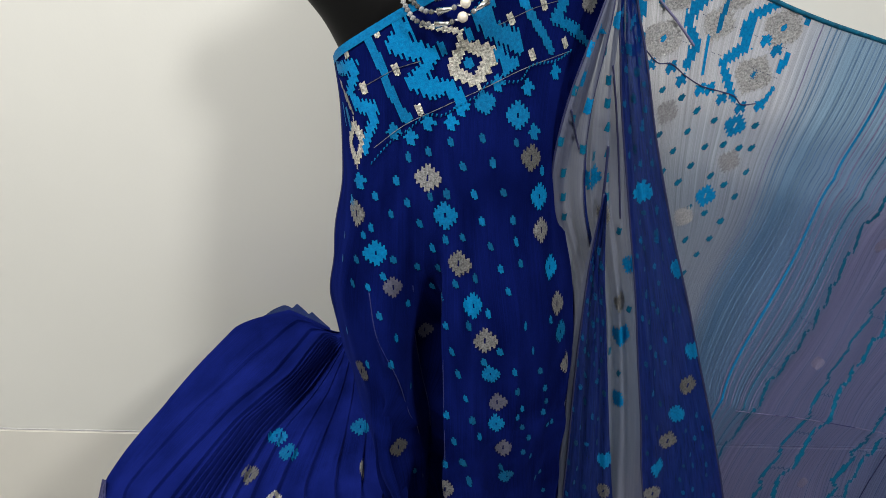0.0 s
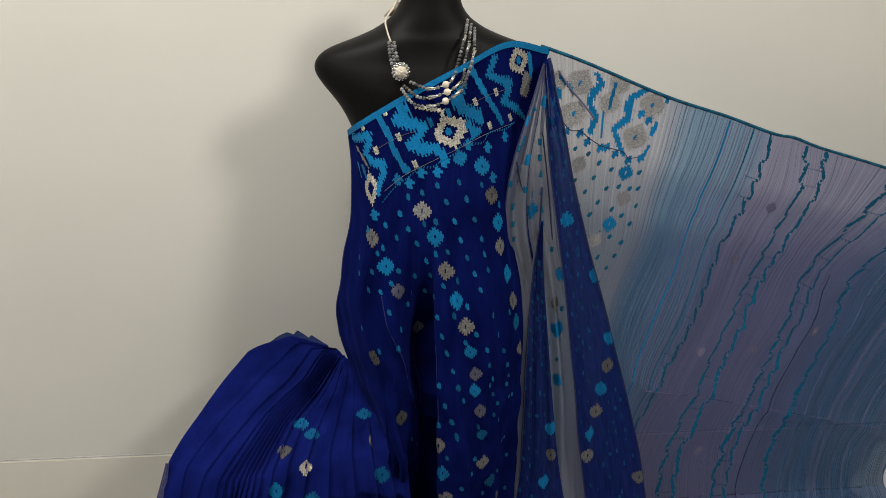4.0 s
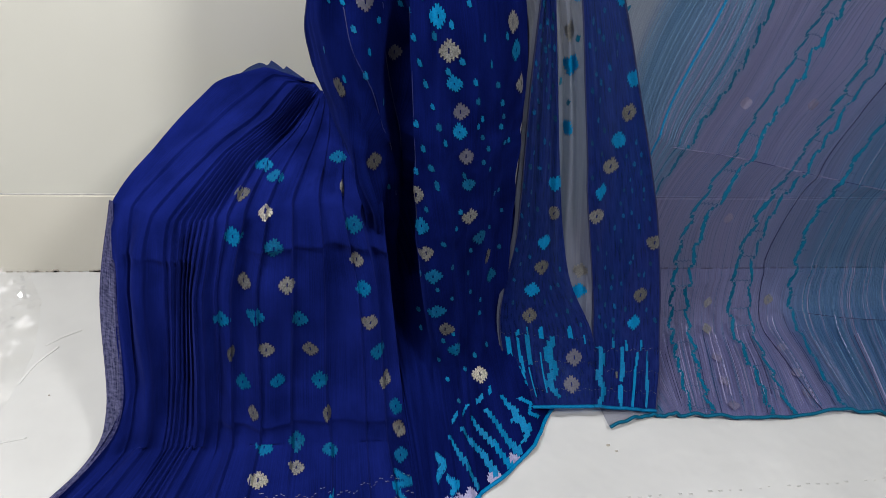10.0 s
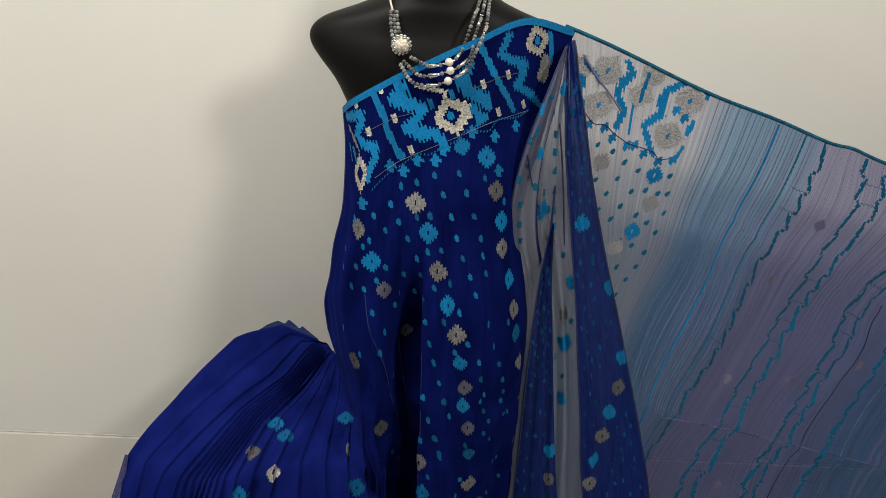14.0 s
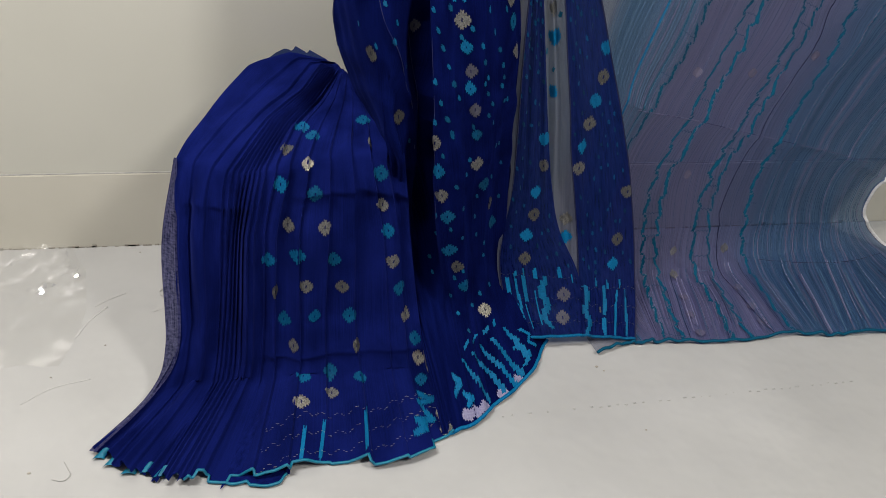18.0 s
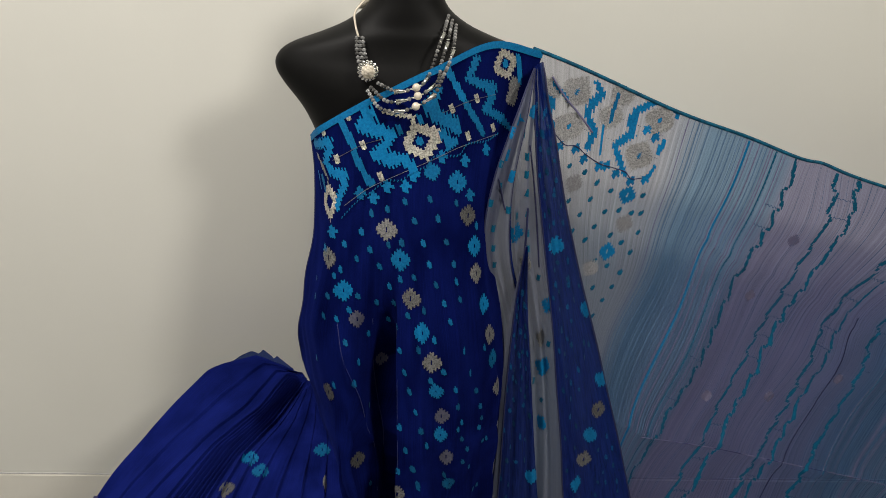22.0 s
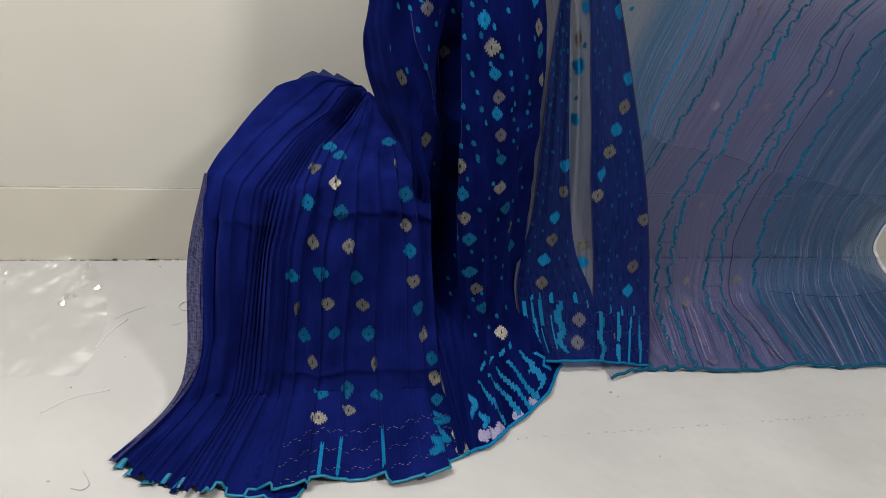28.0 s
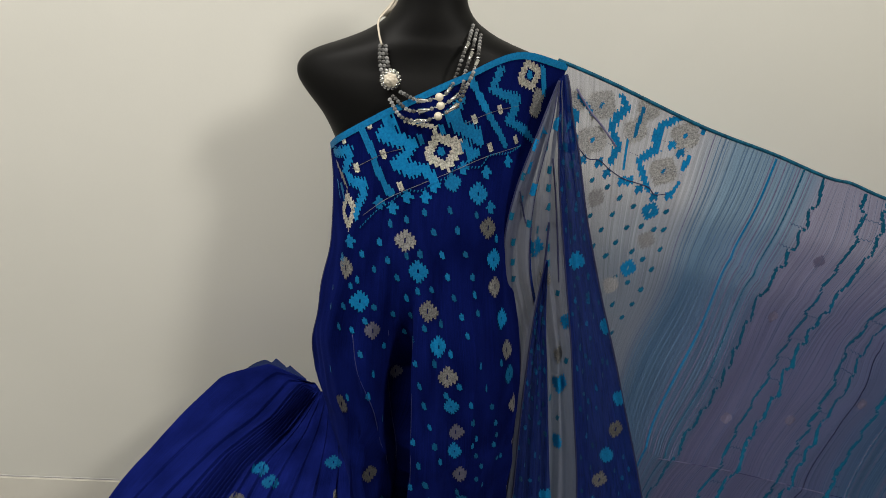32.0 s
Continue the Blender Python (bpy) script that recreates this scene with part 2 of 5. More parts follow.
BEAD = plain("clear_bead", (0.3, 0.31, 0.32), (0.8, 0.8, 0.78), 420, 0.08, 0.55, 0.0, gloss=0.9, vary=0.5)
BEADGREY = plain("grey_bead", (0.07, 0.075, 0.08), (0.45, 0.44, 0.42), 420, 0.1, 0.6, 0.0, gloss=0.9, vary=0.5)
SCUFF = plain("grey_scuff", (0.36, 0.36, 0.36), (0.5, 0.49, 0.47), 60, 0.7, 0, 0.1)
DIRT = plain("brown_dirt", (0.3, 0.275, 0.23), (0.5, 0.47, 0.42), 30, 0.9, 0, 0.2)


def clear_film():
    m, nt, p, out = mat("clear_film")
    gl = node(nt, "ShaderNodeBsdfGlossy", Roughness=0.05)
    tr = nt.nodes.new("ShaderNodeBsdfTransparent")
    mx = node(nt, "ShaderNodeMixShader")
    mx.inputs[0].default_value = 0.8
    nt.links.new(gl.outputs[0], mx.inputs[1])
    nt.links.new(tr.outputs[0], mx.inputs[2])
    nt.links.new(mx.outputs[0], out.inputs[0])
    return m


FILM = clear_film()


STITCH = plain("faded_stitch", (0.42, 0.42, 0.42), (0.49, 0.49, 0.48), 60, 0.7, 0, 0.1)
# ---- mesh helpers ----
def part(name, bm, material, parent, label=""):
    me = bpy.data.meshes.new(name)
    bm.to_mesh(me)
    bm.free()
    for f in me.polygons:
        f.use_smooth = True
    me.materials.append(material)
    ob = new(name, me)
    ob.parent = parent
    return tagged(ob, label)


def slab(name, lo, hi, material, parent=None, bevel=0.0):
    bm = bmesh.new()
    bmesh.ops.create_cube(bm, size=1.0)
    for v in bm.verts:
        v.co = Vector([(a + b) / 2 + c * (b - a) for a, b, c in zip(lo, hi, v.co)])
    if bevel:
        bmesh.ops.bevel(bm, geom=bm.edges[:], offset=bevel, segments=2, affect="EDGES")
    ob = part(name, bm, material, parent)
    for f in ob.data.polygons:
        f.use_smooth = False
    return ob


def glide(P, t):
    """Points on the smooth curve through P (n, ...) at t in 0..1."""
    P, n = np.asarray(P, float), len(P)
    s = np.clip(np.asarray(t, float) * (n - 1), 0, n - 1)
    i = np.minimum(s.astype(int), n - 2)
    f = (s - i).reshape((-1,) + (1,) * (P.ndim - 1))
    a, b, c, d = P[np.maximum(i - 1, 0)], P[i], P[i + 1], P[np.minimum(i + 2, n - 1)]
    a = np.where((i == 0).reshape(f.shape), 2 * b - c, a)
    d = np.where((i == n - 2).reshape(f.shape), 2 * c - b, d)
    return 0.5 * (2 * b + (c - a) * f + (2 * a - 5 * b + 4 * c - d) * f ** 2 + (3 * b - a - 3 * c + d) * f ** 3)


def even(P, n):
    """The curve through P in n points, evenly spaced along it."""
    fine = glide(P, np.linspace(0, 1, 400))
    run = np.r_[0, np.cumsum(np.linalg.norm(np.diff(fine, axis=0), axis=1))]
    want = np.linspace(0, run[-1], n)
    return np.stack([np.interp(want, run, fine[:, k]) for k in range(3)], 1)


class Drape:
    """A hanging cloth, lofted over fall lines. folds(u, v) pushes it along its normal, in metres."""

    def __init__(self, strands, nu, nv, folds=None, keyed=False, stiff=0.0, cut=None):
        lines = [glide(s, np.linspace(0, 1, nv)) if keyed else even(s, nv) for s in strands]
        if stiff:
            k, w = np.linspace(0, 1, nv), np.linspace(0, 1, len(strands[0]))
            bent = [np.stack([np.interp(k, w, np.array(s)[:, c]) for c in range(3)], 1) for s in strands]
            lines = [(1 - stiff) * a + stiff * b for a, b in zip(lines, bent)]
        self.g = glide(np.array(lines), np.linspace(0, 1, nu))
        self.nu, self.nv = nu, nv
        self.n = self.normals()
        if folds:
            u, v = np.meshgrid(np.linspace(0, 1, nu), np.linspace(0, 1, nv), indexing="ij")
            self.g = self.g + self.n * folds(u, v)[..., None]
            self.g[..., 2] = np.maximum(self.g[..., 2], 0.005)
            self.n = self.normals()
        if cut:
            v = np.linspace(0, 1, nv)
            for i in range(nu):
                end = cut(i / (nu - 1))
                w = np.where(v > 0.88, 0.88 + (v - 0.88) * (end - 0.88) / 0.12, v)
                self.g[i] = np.stack([np.interp(w, v, self.g[i, :, c]) for c in range(3)], 1)

    def normals(self):
        n = np.cross(np.gradient(self.g, axis=0), np.gradient(self.g, axis=1))
        n /= np.linalg.norm(n, axis=2, keepdims=True) + 1e-9
        return n * (-1.0 if n[..., 1].mean() > 0 else 1.0)

    def at(self, u, v, lift=0.0):
        """Points at arrays u, v, raised off the cloth."""
        a = np.clip(np.asarray(u, float), 0, 1) * (self.nu - 1)
        b = np.clip(np.asarray(v, float), 0, 1) * (self.nv - 1)
        i, j = np.minimum(a.astype(int), self.nu - 2), np.minimum(b.astype(int), self.nv - 2)
        f, h = (a - i)[..., None], (b - j)[..., None]
        mixed = lambda g: (g[i, j] * (1 - f) + g[i + 1, j] * f) * (1 - h) + (g[i, j + 1] * (1 - f) + g[i + 1, j + 1] * f) * h
        return mixed(self.g) + lift * mixed(self.n)

    def mesh(self, name, material, parent, label="", u0=0.0, u1=1.0):
        nu, nv = self.nu, self.nv
        i0, i1 = int(u0 * (nu - 1)), int(u1 * (nu - 1)) + 1
        g = self.g[i0:i1]
        k = len(g)
        idx = np.arange(k * nv).reshape(k, nv)
        faces = np.stack([idx[:-1, :-1], idx[1:, :-1], idx[1:, 1:], idx[:-1, 1:]], -1).reshape(-1, 4)
        me = bpy.data.meshes.new(name)
        me.from_pydata(g.reshape(-1, 3).tolist(), [], faces.tolist())
        uv = me.uv_layers.new(name="UVMap")
        loops = np.zeros(len(me.loops), dtype=np.int32)
        me.loops.foreach_get("vertex_index", loops)
        uu, vv = np.meshgrid(np.linspace(0, 1, nu)[i0:i1], np.linspace(0, 1, nv), indexing="ij")
        uv.data.foreach_set("uv", np.stack([uu.ravel()[loops], vv.ravel()[loops]], 1).ravel())
        me.polygons.foreach_set("use_smooth", [True] * len(me.polygons))
        me.materials.append(material)
        ob = new(name, me)
        ob.parent = parent
        return tagged(ob, label)


def cord(name, pts, radius, material, parent, label="", sides=6, flat=1.0):
    """A rolled edge or cord along a line of points."""
    pts = np.asarray(pts, float)
    tan = np.gradient(pts, axis=0)
    tan /= np.linalg.norm(tan, axis=1, keepdims=True) + 1e-9
    up = np.tile(np.array([0.0, 0.3, 1.0]), (len(pts), 1))
    a = np.cross(tan, up)
    a /= np.linalg.norm(a, axis=1, keepdims=True) + 1e-9
    b = np.cross(a, tan)
    ang = np.linspace(0, 2 * np.pi, sides, endpoint=False)
    ring = pts[:, None] + radius * (np.cos(ang)[None, :, None] * a[:, None] * flat + np.sin(ang)[None, :, None] * b[:, None])
    n = len(pts)
    idx = np.arange(n * sides).reshape(n, sides)
    nxt = np.roll(idx, -1, axis=1)
    faces = np.stack([idx[:-1], nxt[:-1], nxt[1:], idx[1:]], -1).reshape(-1, 4).tolist()
    faces += [list(idx[0][::-1]), list(idx[-1])]
    me = bpy.data.meshes.new(name)
    me.from_pydata(ring.reshape(-1, 3).tolist(), [], faces)
    me.polygons.foreach_set("use_smooth", [True] * len(me.polygons))
    me.materials.append(material)
    ob = new(name, me)
    ob.parent = parent
    return tagged(ob, label)


# ---- room ----
S = "structure"
tagged(slab("floor", (-3.2, -3.4, -0.12), (3.2, 1.195, 0.0), FLOOR), "white sheet-covered floor with faint seams and scuffs", "floor", kind=S)
tagged(slab("wall_north", (-3.2, 1.195, -0.12), (3.2, 1.35, 2.8), WALL), "unseen wall, darkened to cut bounced light behind the mannequin", "wall", kind=S)
# South, west and east walls stay unseen; their darkness limits bounce.
tagged(slab("wall_south", (-3.2, -3.55, -0.12), (3.2, -3.4, 2.8), FARWALL), "unseen wall, darkened to cut bounced light", "wall", kind=S)
tagged(slab("wall_west", (-3.35, -3.55, -0.12), (-3.2, 1.35, 2.8), FARWALL), "unseen wall, darkened to cut bounced light", "wall", kind=S)
tagged(slab("wall_east", (3.2, -3.55, -0.12), (3.35, 1.35, 2.8), FARWALL), "unseen wall, darkened to cut bounced light", "wall", kind=S)
tagged(slab("ceiling", (-3.35, -3.55, 2.8), (3.35, 1.35, 2.9), WALL), "plain white ceiling", "ceiling", kind=S)
tagged(slab("baseboard", (-3.2, 1.190, 0.0), (3.2, 1.196, 0.2135), SKIRT, None, 0.0015), "cream skirting flush with the wall", "skirting", kind=S)

tagged(slab("wall_joint", (-3.2, 1.1925, 0.2135), (3.2, 1.1955, 0.2165), SCUFF), "thin grey joint above the skirting", "joint", kind=S)


# ---- mannequin ----
def ease(x, a, b):
    t = np.clip((x - a) / (b - a), 0, 1)
    return t * t * (3 - 2 * t)


def mannequin():
    cx, cy = 0.043, 0.962
    # height, half width, depth to the front, depth to the back
    rows = [(0.0, 0.15, 0.15, 0.15), (0.012, 0.15, 0.15, 0.15), (0.016, 0.02, 0.02, 0.02), (0.55, 0.02, 0.02, 0.02), (0.56, 0.09, 0.07, 0.07),
            (0.66, 0.1, 0.08, 0.08), (0.8, 0.095, 0.075, 0.07), (0.92, 0.1, 0.085, 0.07), (1.0, 0.108, 0.09, 0.075),
            (1.05, 0.128, 0.1, 0.085), (1.09, 0.15, 0.085, 0.085), (1.13, 0.18, 0.078, 0.08), (1.155, 0.193, 0.07, 0.072),
            (1.175, 0.19, 0.062, 0.065), (1.192, 0.17, 0.058, 0.062), (1.21, 0.125, 0.056, 0.06), (1.225, 0.093, 0.052, 0.055),
            (1.245, 0.066, 0.05, 0.05), (1.27, 0.051, 0.047, 0.047), (1.3, 0.047, 0.045, 0.045), (1.33, 0.047, 0.045, 0.045), (1.332, 0.0, 0.0, 0.0)]
    fine = glide(rows[4:21], np.linspace(0, 1, 90))
    rows = np.vstack([rows[:4], fine, rows[21:]])
    ang = np.linspace(0, 2 * np.pi, 64, endpoint=False)
    pts = []
    for z, w, f, k in rows:
        c, s = np.cos(ang), np.sin(ang)
        d = np.where(s < 0, f, k)
        lift = np.where(c > 0, 0.085, 0.04) * w * c * ease(z, 1.08, 1.17) * (1 - ease(z, 1.23, 1.3))
        pts.append(np.stack([cx + w * c, cy + d * s, z + lift], 1))
    n = len(pts)
    idx = np.arange(n * 64).reshape(n, 64)
    nxt = np.roll(idx, -1, axis=1)
    faces = np.stack([idx[:-1], nxt[:-1], nxt[1:], idx[1:]], -1).reshape(-1, 4).tolist()
    me = bpy.data.meshes.new("mannequin")
    me.from_pydata(np.vstack(pts).tolist(), [], faces)
    me.polygons.foreach_set("use_smooth", [True] * len(me.polygons))
    me.materials.append(BLACK)
    return tagged(new("mannequin", me), "matte black armless mannequin torso standing on the floor", "mannequin")


mannequin()

# ---- saree ----
saree = tagged(new("saree"), "blue sheer saree with woven motifs draped on the mannequin", "saree")

def between(a, b, k=0.5):
    return [tuple((1 - k) * p + k * q for p, q in zip(m, n)) for m, n in zip(a, b)]


def bump(x, c, w):
    return np.exp(-((x - c) / w) ** 2)


def knife(x):
    """Knife pleats: a slow rise and a quick drop, -0.5 to 0.5."""
    t = x - np.floor(x)
    return np.where(t < 0.78, t / 0.78, (1 - t) / 0.22) - 0.5


def crease(d, w):
    """A pressed fold: a sharp ridge that falls away on both sides."""
    return np.exp(-np.abs(d) / w)


def ledge(d):
    """A fold pressed across the cloth: it comes forward slowly and steps back below."""
    return np.where(d < 0, np.exp(d / 0.07), np.exp(-d / 0.008))


# the front, as fall lines from the slanting neckline to the hem
F1 = [(-0.093, 0.945, 1.05), (-0.085, 0.95, 0.98), (-0.085, 0.96, 0.88), (-0.1, 0.98, 0.76), (-0.105, 1.0, 0.66), (-0.09, 1.02, 0.58), (-0.06, 1.0, 0.5), (-0.04, 0.95, 0.4), (0.0, 0.9, 0.2), (0.05, 0.75, 0.1), (0.08, 0.5, 0.008)]
F2 = [(-0.077, 0.885, 1.078), (-0.063, 0.85, 0.99), (-0.06, 0.823, 0.89), (-0.075, 0.83, 0.76), (-0.06, 0.85, 0.64), (-0.05, 0.87, 0.57), (-0.02, 0.85, 0.48), (0.0, 0.85, 0.38), (0.03, 0.84, 0.2), (0.06, 0.74, 0.1), (0.09, 0.5, 0.008)]
F3 = [(-0.02, 0.862, 1.121), (-0.02, 0.842, 1.0), (-0.02, 0.815, 0.895), (-0.02, 0.79, 0.76), (-0.015, 0.765, 0.64), (-0.012, 0.745, 0.57), (0.01, 0.75, 0.48), (0.02, 0.79, 0.38), (0.05, 0.83, 0.2), (0.075, 0.73, 0.1), (0.1, 0.5, 0.008)]
F4 = [(0.01, 0.858, 1.139), (0.01, 0.84, 1.0), (0.015, 0.812, 0.9), (0.022, 0.822, 0.76), (0.032, 0.848, 0.64), (0.045, 0.86, 0.57), (0.05, 0.87, 0.48), (0.055, 0.87, 0.38), (0.075, 0.85, 0.2), (0.1, 0.74, 0.1), (0.12, 0.51, 0.008)]
F5 = [(0.035, 0.857, 1.154), (0.035, 0.838, 1.01), (0.045, 0.808, 0.9), (0.05, 0.785, 0.76), (0.06, 0.765, 0.64), (0.063, 0.755, 0.57), (0.07, 0.75, 0.48), (0.085, 0.75, 0.38), (0.115, 0.755, 0.2), (0.13, 0.72, 0.1), (0.15, 0.52, 0.008)]
F6 = [(0.085, 0.862, 1.181), (0.08, 0.835, 1.02), (0.085, 0.805, 0.9), (0.106, 0.77, 0.755), (0.115, 0.757, 0.64), (0.122, 0.755, 0.57), (0.138, 0.76, 0.48), (0.15, 0.775, 0.38), (0.175, 0.785, 0.2), (0.185, 0.755, 0.1), (0.2, 0.565, 0.008)]
F7 = [(0.168, 0.905, 1.216), (0.15, 0.86, 1.04), (0.155, 0.825, 0.9), (0.18, 0.8, 0.755), (0.197, 0.8, 0.64), (0.203, 0.805, 0.57), (0.21, 0.82, 0.48), (0.22, 0.84, 0.38), (0.232, 0.84, 0.2), (0.25, 0.78, 0.1), (0.28, 0.63, 0.008)]
F8 = [(0.256, 0.955, 1.202), (0.228, 0.925, 1.06), (0.205, 0.9, 0.9), (0.235, 0.89, 0.755), (0.25, 0.89, 0.64), (0.252, 0.89, 0.57), (0.255, 0.89, 0.48), (0.265, 0.89, 0.38), (0.285, 0.88, 0.2), (0.315, 0.83, 0.1), (0.365, 0.75, 0.008)]


def hollow(u, v):
    """The deep gap beside the middle pleat: a steep far wall, and a near wall that follows the hanging flap."""
    near = np.interp(v, [0.24, 0.27, 0.33, 0.4, 0.48, 0.55, 0.65, 0.75], [0.5, 0.45, 0.43, 0.45, 0.49, 0.48, 0.42, 0.4])
    far = np.interp(v, [0.24, 0.3, 0.45, 0.6, 0.72, 0.8], [0.578, 0.58, 0.584, 0.572, 0.543, 0.545])
    return ease(u, near - 0.03, near + 0.05) * (1 - ease(u, far - 0.022, far)) * ease(v, 0.22, 0.36) * (1 - ease(v, 0.74, 0.9))


def tuck(u, v):
    """The second fold of the flap, with a dark pocket on its hip side."""
    d = u - np.interp(v, [0.24, 0.285, 0.33, 0.38, 0.48, 0.6, 0.7], [0.2, 0.245, 0.288, 0.322, 0.362, 0.365, 0.36])
    return (np.where(d > 0, np.exp(-d / 0.05), np.exp(d / 0.008)) - 1.8 * bump(d, -0.055, 0.035) * ease(v, 0.36, 0.44)) * ease(v, 0.25, 0.33) * (1 - ease(v, 0.62, 0.75))


FRONT = Drape([F1, F2, F3, F4, F5, F6, F7, F8], 480, 280, lambda u, v: 0.016 * tuck(u, v) - 0.055 * hollow(u, v) + ease(v, 0.15, 0.3) * (
    0.006 * crease(u - 0.584, 0.009) + 0.008 * crease(u - 0.83 + 0.14 * v, 0.014) + 0.006 * bump(u, 0.69 - 0.05 * v, 0.016) + 0.004 * bump(u, 0.93, 0.015)
    - 0.006 * bump(u, 0.87 - 0.1 * v, 0.02)) + ease(v, 0.3, 0.6) * (1 - 0.85 * bump(u, 0.62, 0.055)) * ease(u, 0.56, 0.6) * (
    0.006 * np.sin(2 * np.pi * (7.3 * u + 0.5 * v)) + 0.011 * knife(8 * u + 0.6 * v)) + (0.0012 * np.sin(2 * np.pi * (6 * u + 9 * v)) + 0.0009 * np.sin(2 * np.pi * (11 * u - 7 * v + 0.6 * np.sin(9 * u)))) * ease(v, 0.12, 0.3), keyed=True)
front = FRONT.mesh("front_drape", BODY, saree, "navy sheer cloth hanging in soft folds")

# the pleats: gathered behind the hip, laid forward, then falling to the floor
L1 = [(-0.12, 1.09, 0.548), (-0.2, 1.168, 0.53), (-0.29, 1.135, 0.512), (-0.36, 0.97, 0.49), (-0.408, 0.81, 0.47), (-0.427, 0.765, 0.3), (-0.44, 0.70, 0.1), (-0.49, 0.635, 0.03), (-0.588, 0.518, 0.01)]
L2 = [(-0.110, 1.085, 0.546), (-0.170, 1.120, 0.532), (-0.220, 1.030, 0.518), (-0.285, 0.930, 0.500), (-0.360, 0.790, 0.468), (-0.389, 0.745, 0.343), (-0.401, 0.720, 0.146), (-0.427, 0.672, 0.018), (-0.530, 0.476, 0.010)]
L3 = [(-0.100, 1.080, 0.544), (-0.125, 1.080, 0.535), (-0.170, 0.990, 0.515), (-0.235, 0.900, 0.500), (-0.305, 0.765, 0.460), (-0.328, 0.742, 0.342), (-0.350, 0.722, 0.145), (-0.370, 0.672, 0.018), (-0.462, 0.437, 0.010)]
L4 = [(-0.095, 1.070, 0.542), (-0.110, 1.050, 0.530), (-0.155, 0.965, 0.512), (-0.205, 0.880, 0.500), (-0.250, 0.765, 0.465), (-0.277, 0.740, 0.343), (-0.293, 0.722, 0.145), (-0.309, 0.672, 0.018), (-0.385, 0.430, 0.010)]
L5 = [(-0.090, 1.065, 0.540), (-0.100, 1.040, 0.528), (-0.125, 0.965, 0.512), (-0.163, 0.880, 0.500), (-0.193, 0.770, 0.468), (-0.221, 0.738, 0.341), (-0.233, 0.718, 0.144), (-0.240, 0.672, 0.018), (-0.275, 0.417, 0.010)]
L6 = [(-0.085, 1.060, 0.540), (-0.082, 1.030, 0.528), (-0.090, 0.965, 0.513), (-0.105, 0.880, 0.500), (-0.123, 0.785, 0.475), (-0.131, 0.748, 0.338), (-0.143, 0.732, 0.132), (-0.144, 0.672, 0.018), (-0.150, 0.430, 0.010)]
L7 = [(-0.080, 1.050, 0.538), (-0.065, 1.020, 0.525), (-0.050, 0.960, 0.512), (-0.045, 0.880, 0.500), (-0.045, 0.800, 0.475), (-0.024, 0.772, 0.318), (-0.017, 0.742, 0.128), (-0.013, 0.672, 0.018), (0.000, 0.440, 0.010)]
L8 = [(-0.075, 1.050, 0.536), (-0.050, 1.010, 0.522), (-0.020, 0.940, 0.508), (0.005, 0.870, 0.495), (0.020, 0.790, 0.465), (0.035, 0.782, 0.304), (0.055, 0.742, 0.126), (0.069, 0.672, 0.018), (0.107, 0.479, 0.010)]
EDGES = np.array([0.0, 0.11, 0.205, 0.268, 0.294, 0.318, 0.342, 0.366, 0.392, 0.42, 0.452, 0.5, 0.56, 0.64, 0.72, 0.79, 0.862, 0.93, 1.0])
DEPTH = np.array([0.006, 0.007, 0.007, 0.009, 0.010, 0.010, 0.010, 0.010, 0.010, 0.010, 0.010, 0.012, 0.013, 0.012, 0.013, 0.011, 0.012, 0.008])
HEMS = [0.994, 1.0, 0.994, 0.998, 0.993, 1.0, 0.993, 1.0, 1.0, 0.992, 0.998, 0.99, 0.994, 0.988, 0.99, 1.0, 1.0, 0.986]


def creased(u, v):
    """Uneven knife pleats: each rises slowly to a sharp edge and drops to the next."""
    w = np.clip(u + 0.006 * np.sin(5.0 * v + 7 * u) + 0.003 * np.sin(13 * v + 30 * u), 0, 0.9999)
    i = np.clip(np.searchsorted(EDGES, w, side="right") - 1, 0, len(EDGES) - 2)
    wide = EDGES[i + 1] - EDGES[i]
    t, drop = (w - EDGES[i]) / wide, np.minimum(0.3, 0.005 / wide)
    return DEPTH[i] * np.where(t < 1 - drop, (t / (1 - drop)) ** 1.7, (1 - t) / drop)


PLEATS = Drape([L1, L2, L3, L4, L5, L6, L7, L8], 640, 240, lambda u, v: (
    creased(u, v) * ease(v, 0.02, 0.15) * (1 - 0.75 * ease(u, 0.5, 0.55) * (1 - ease(v, 0.33, 0.5)))
    + 0.011 * ease(v, 0.4, 0.7) * np.sin(2 * np.pi * (4.3 * u + 0.6 * v)) + 0.006 * ease(v, 0.45, 0.6) * np.sin(2 * np.pi * (8.5 * u - 0.4 * v)) + 0.003 * np.sin(2 * np.pi * (3 * u + 1.4 * v))
    + 0.0016 * np.sin(2 * np.pi * (7 * u + 5 * v)) * np.sin(2 * np.pi * (2 * u - 4 * v))
    + ease(u, 0.56, 0.64) * 0.012 * ledge(v - 0.556) + 0.006 * ledge(v - 0.569) * ease(u, 0.05, 0.1) * (1 - ease(u, 0.36, 0.44)) + ease(u, 0.46, 0.54) * 0.010 * ledge(v - 0.829)
    + (0.003 + 0.015 * (1 - ease(u, 0.25, 0.35))) * ease(v, 0.9, 1.0) * np.maximum(0, np.sin(2 * np.pi * (12 * u + 0.2))) ** 2),
    keyed=True, stiff=0.6, cut=lambda u: HEMS[min(int(np.searchsorted(EDGES, u, side="right")) - 1, len(HEMS) - 1)])
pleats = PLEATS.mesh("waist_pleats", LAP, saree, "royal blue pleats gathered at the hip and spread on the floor")

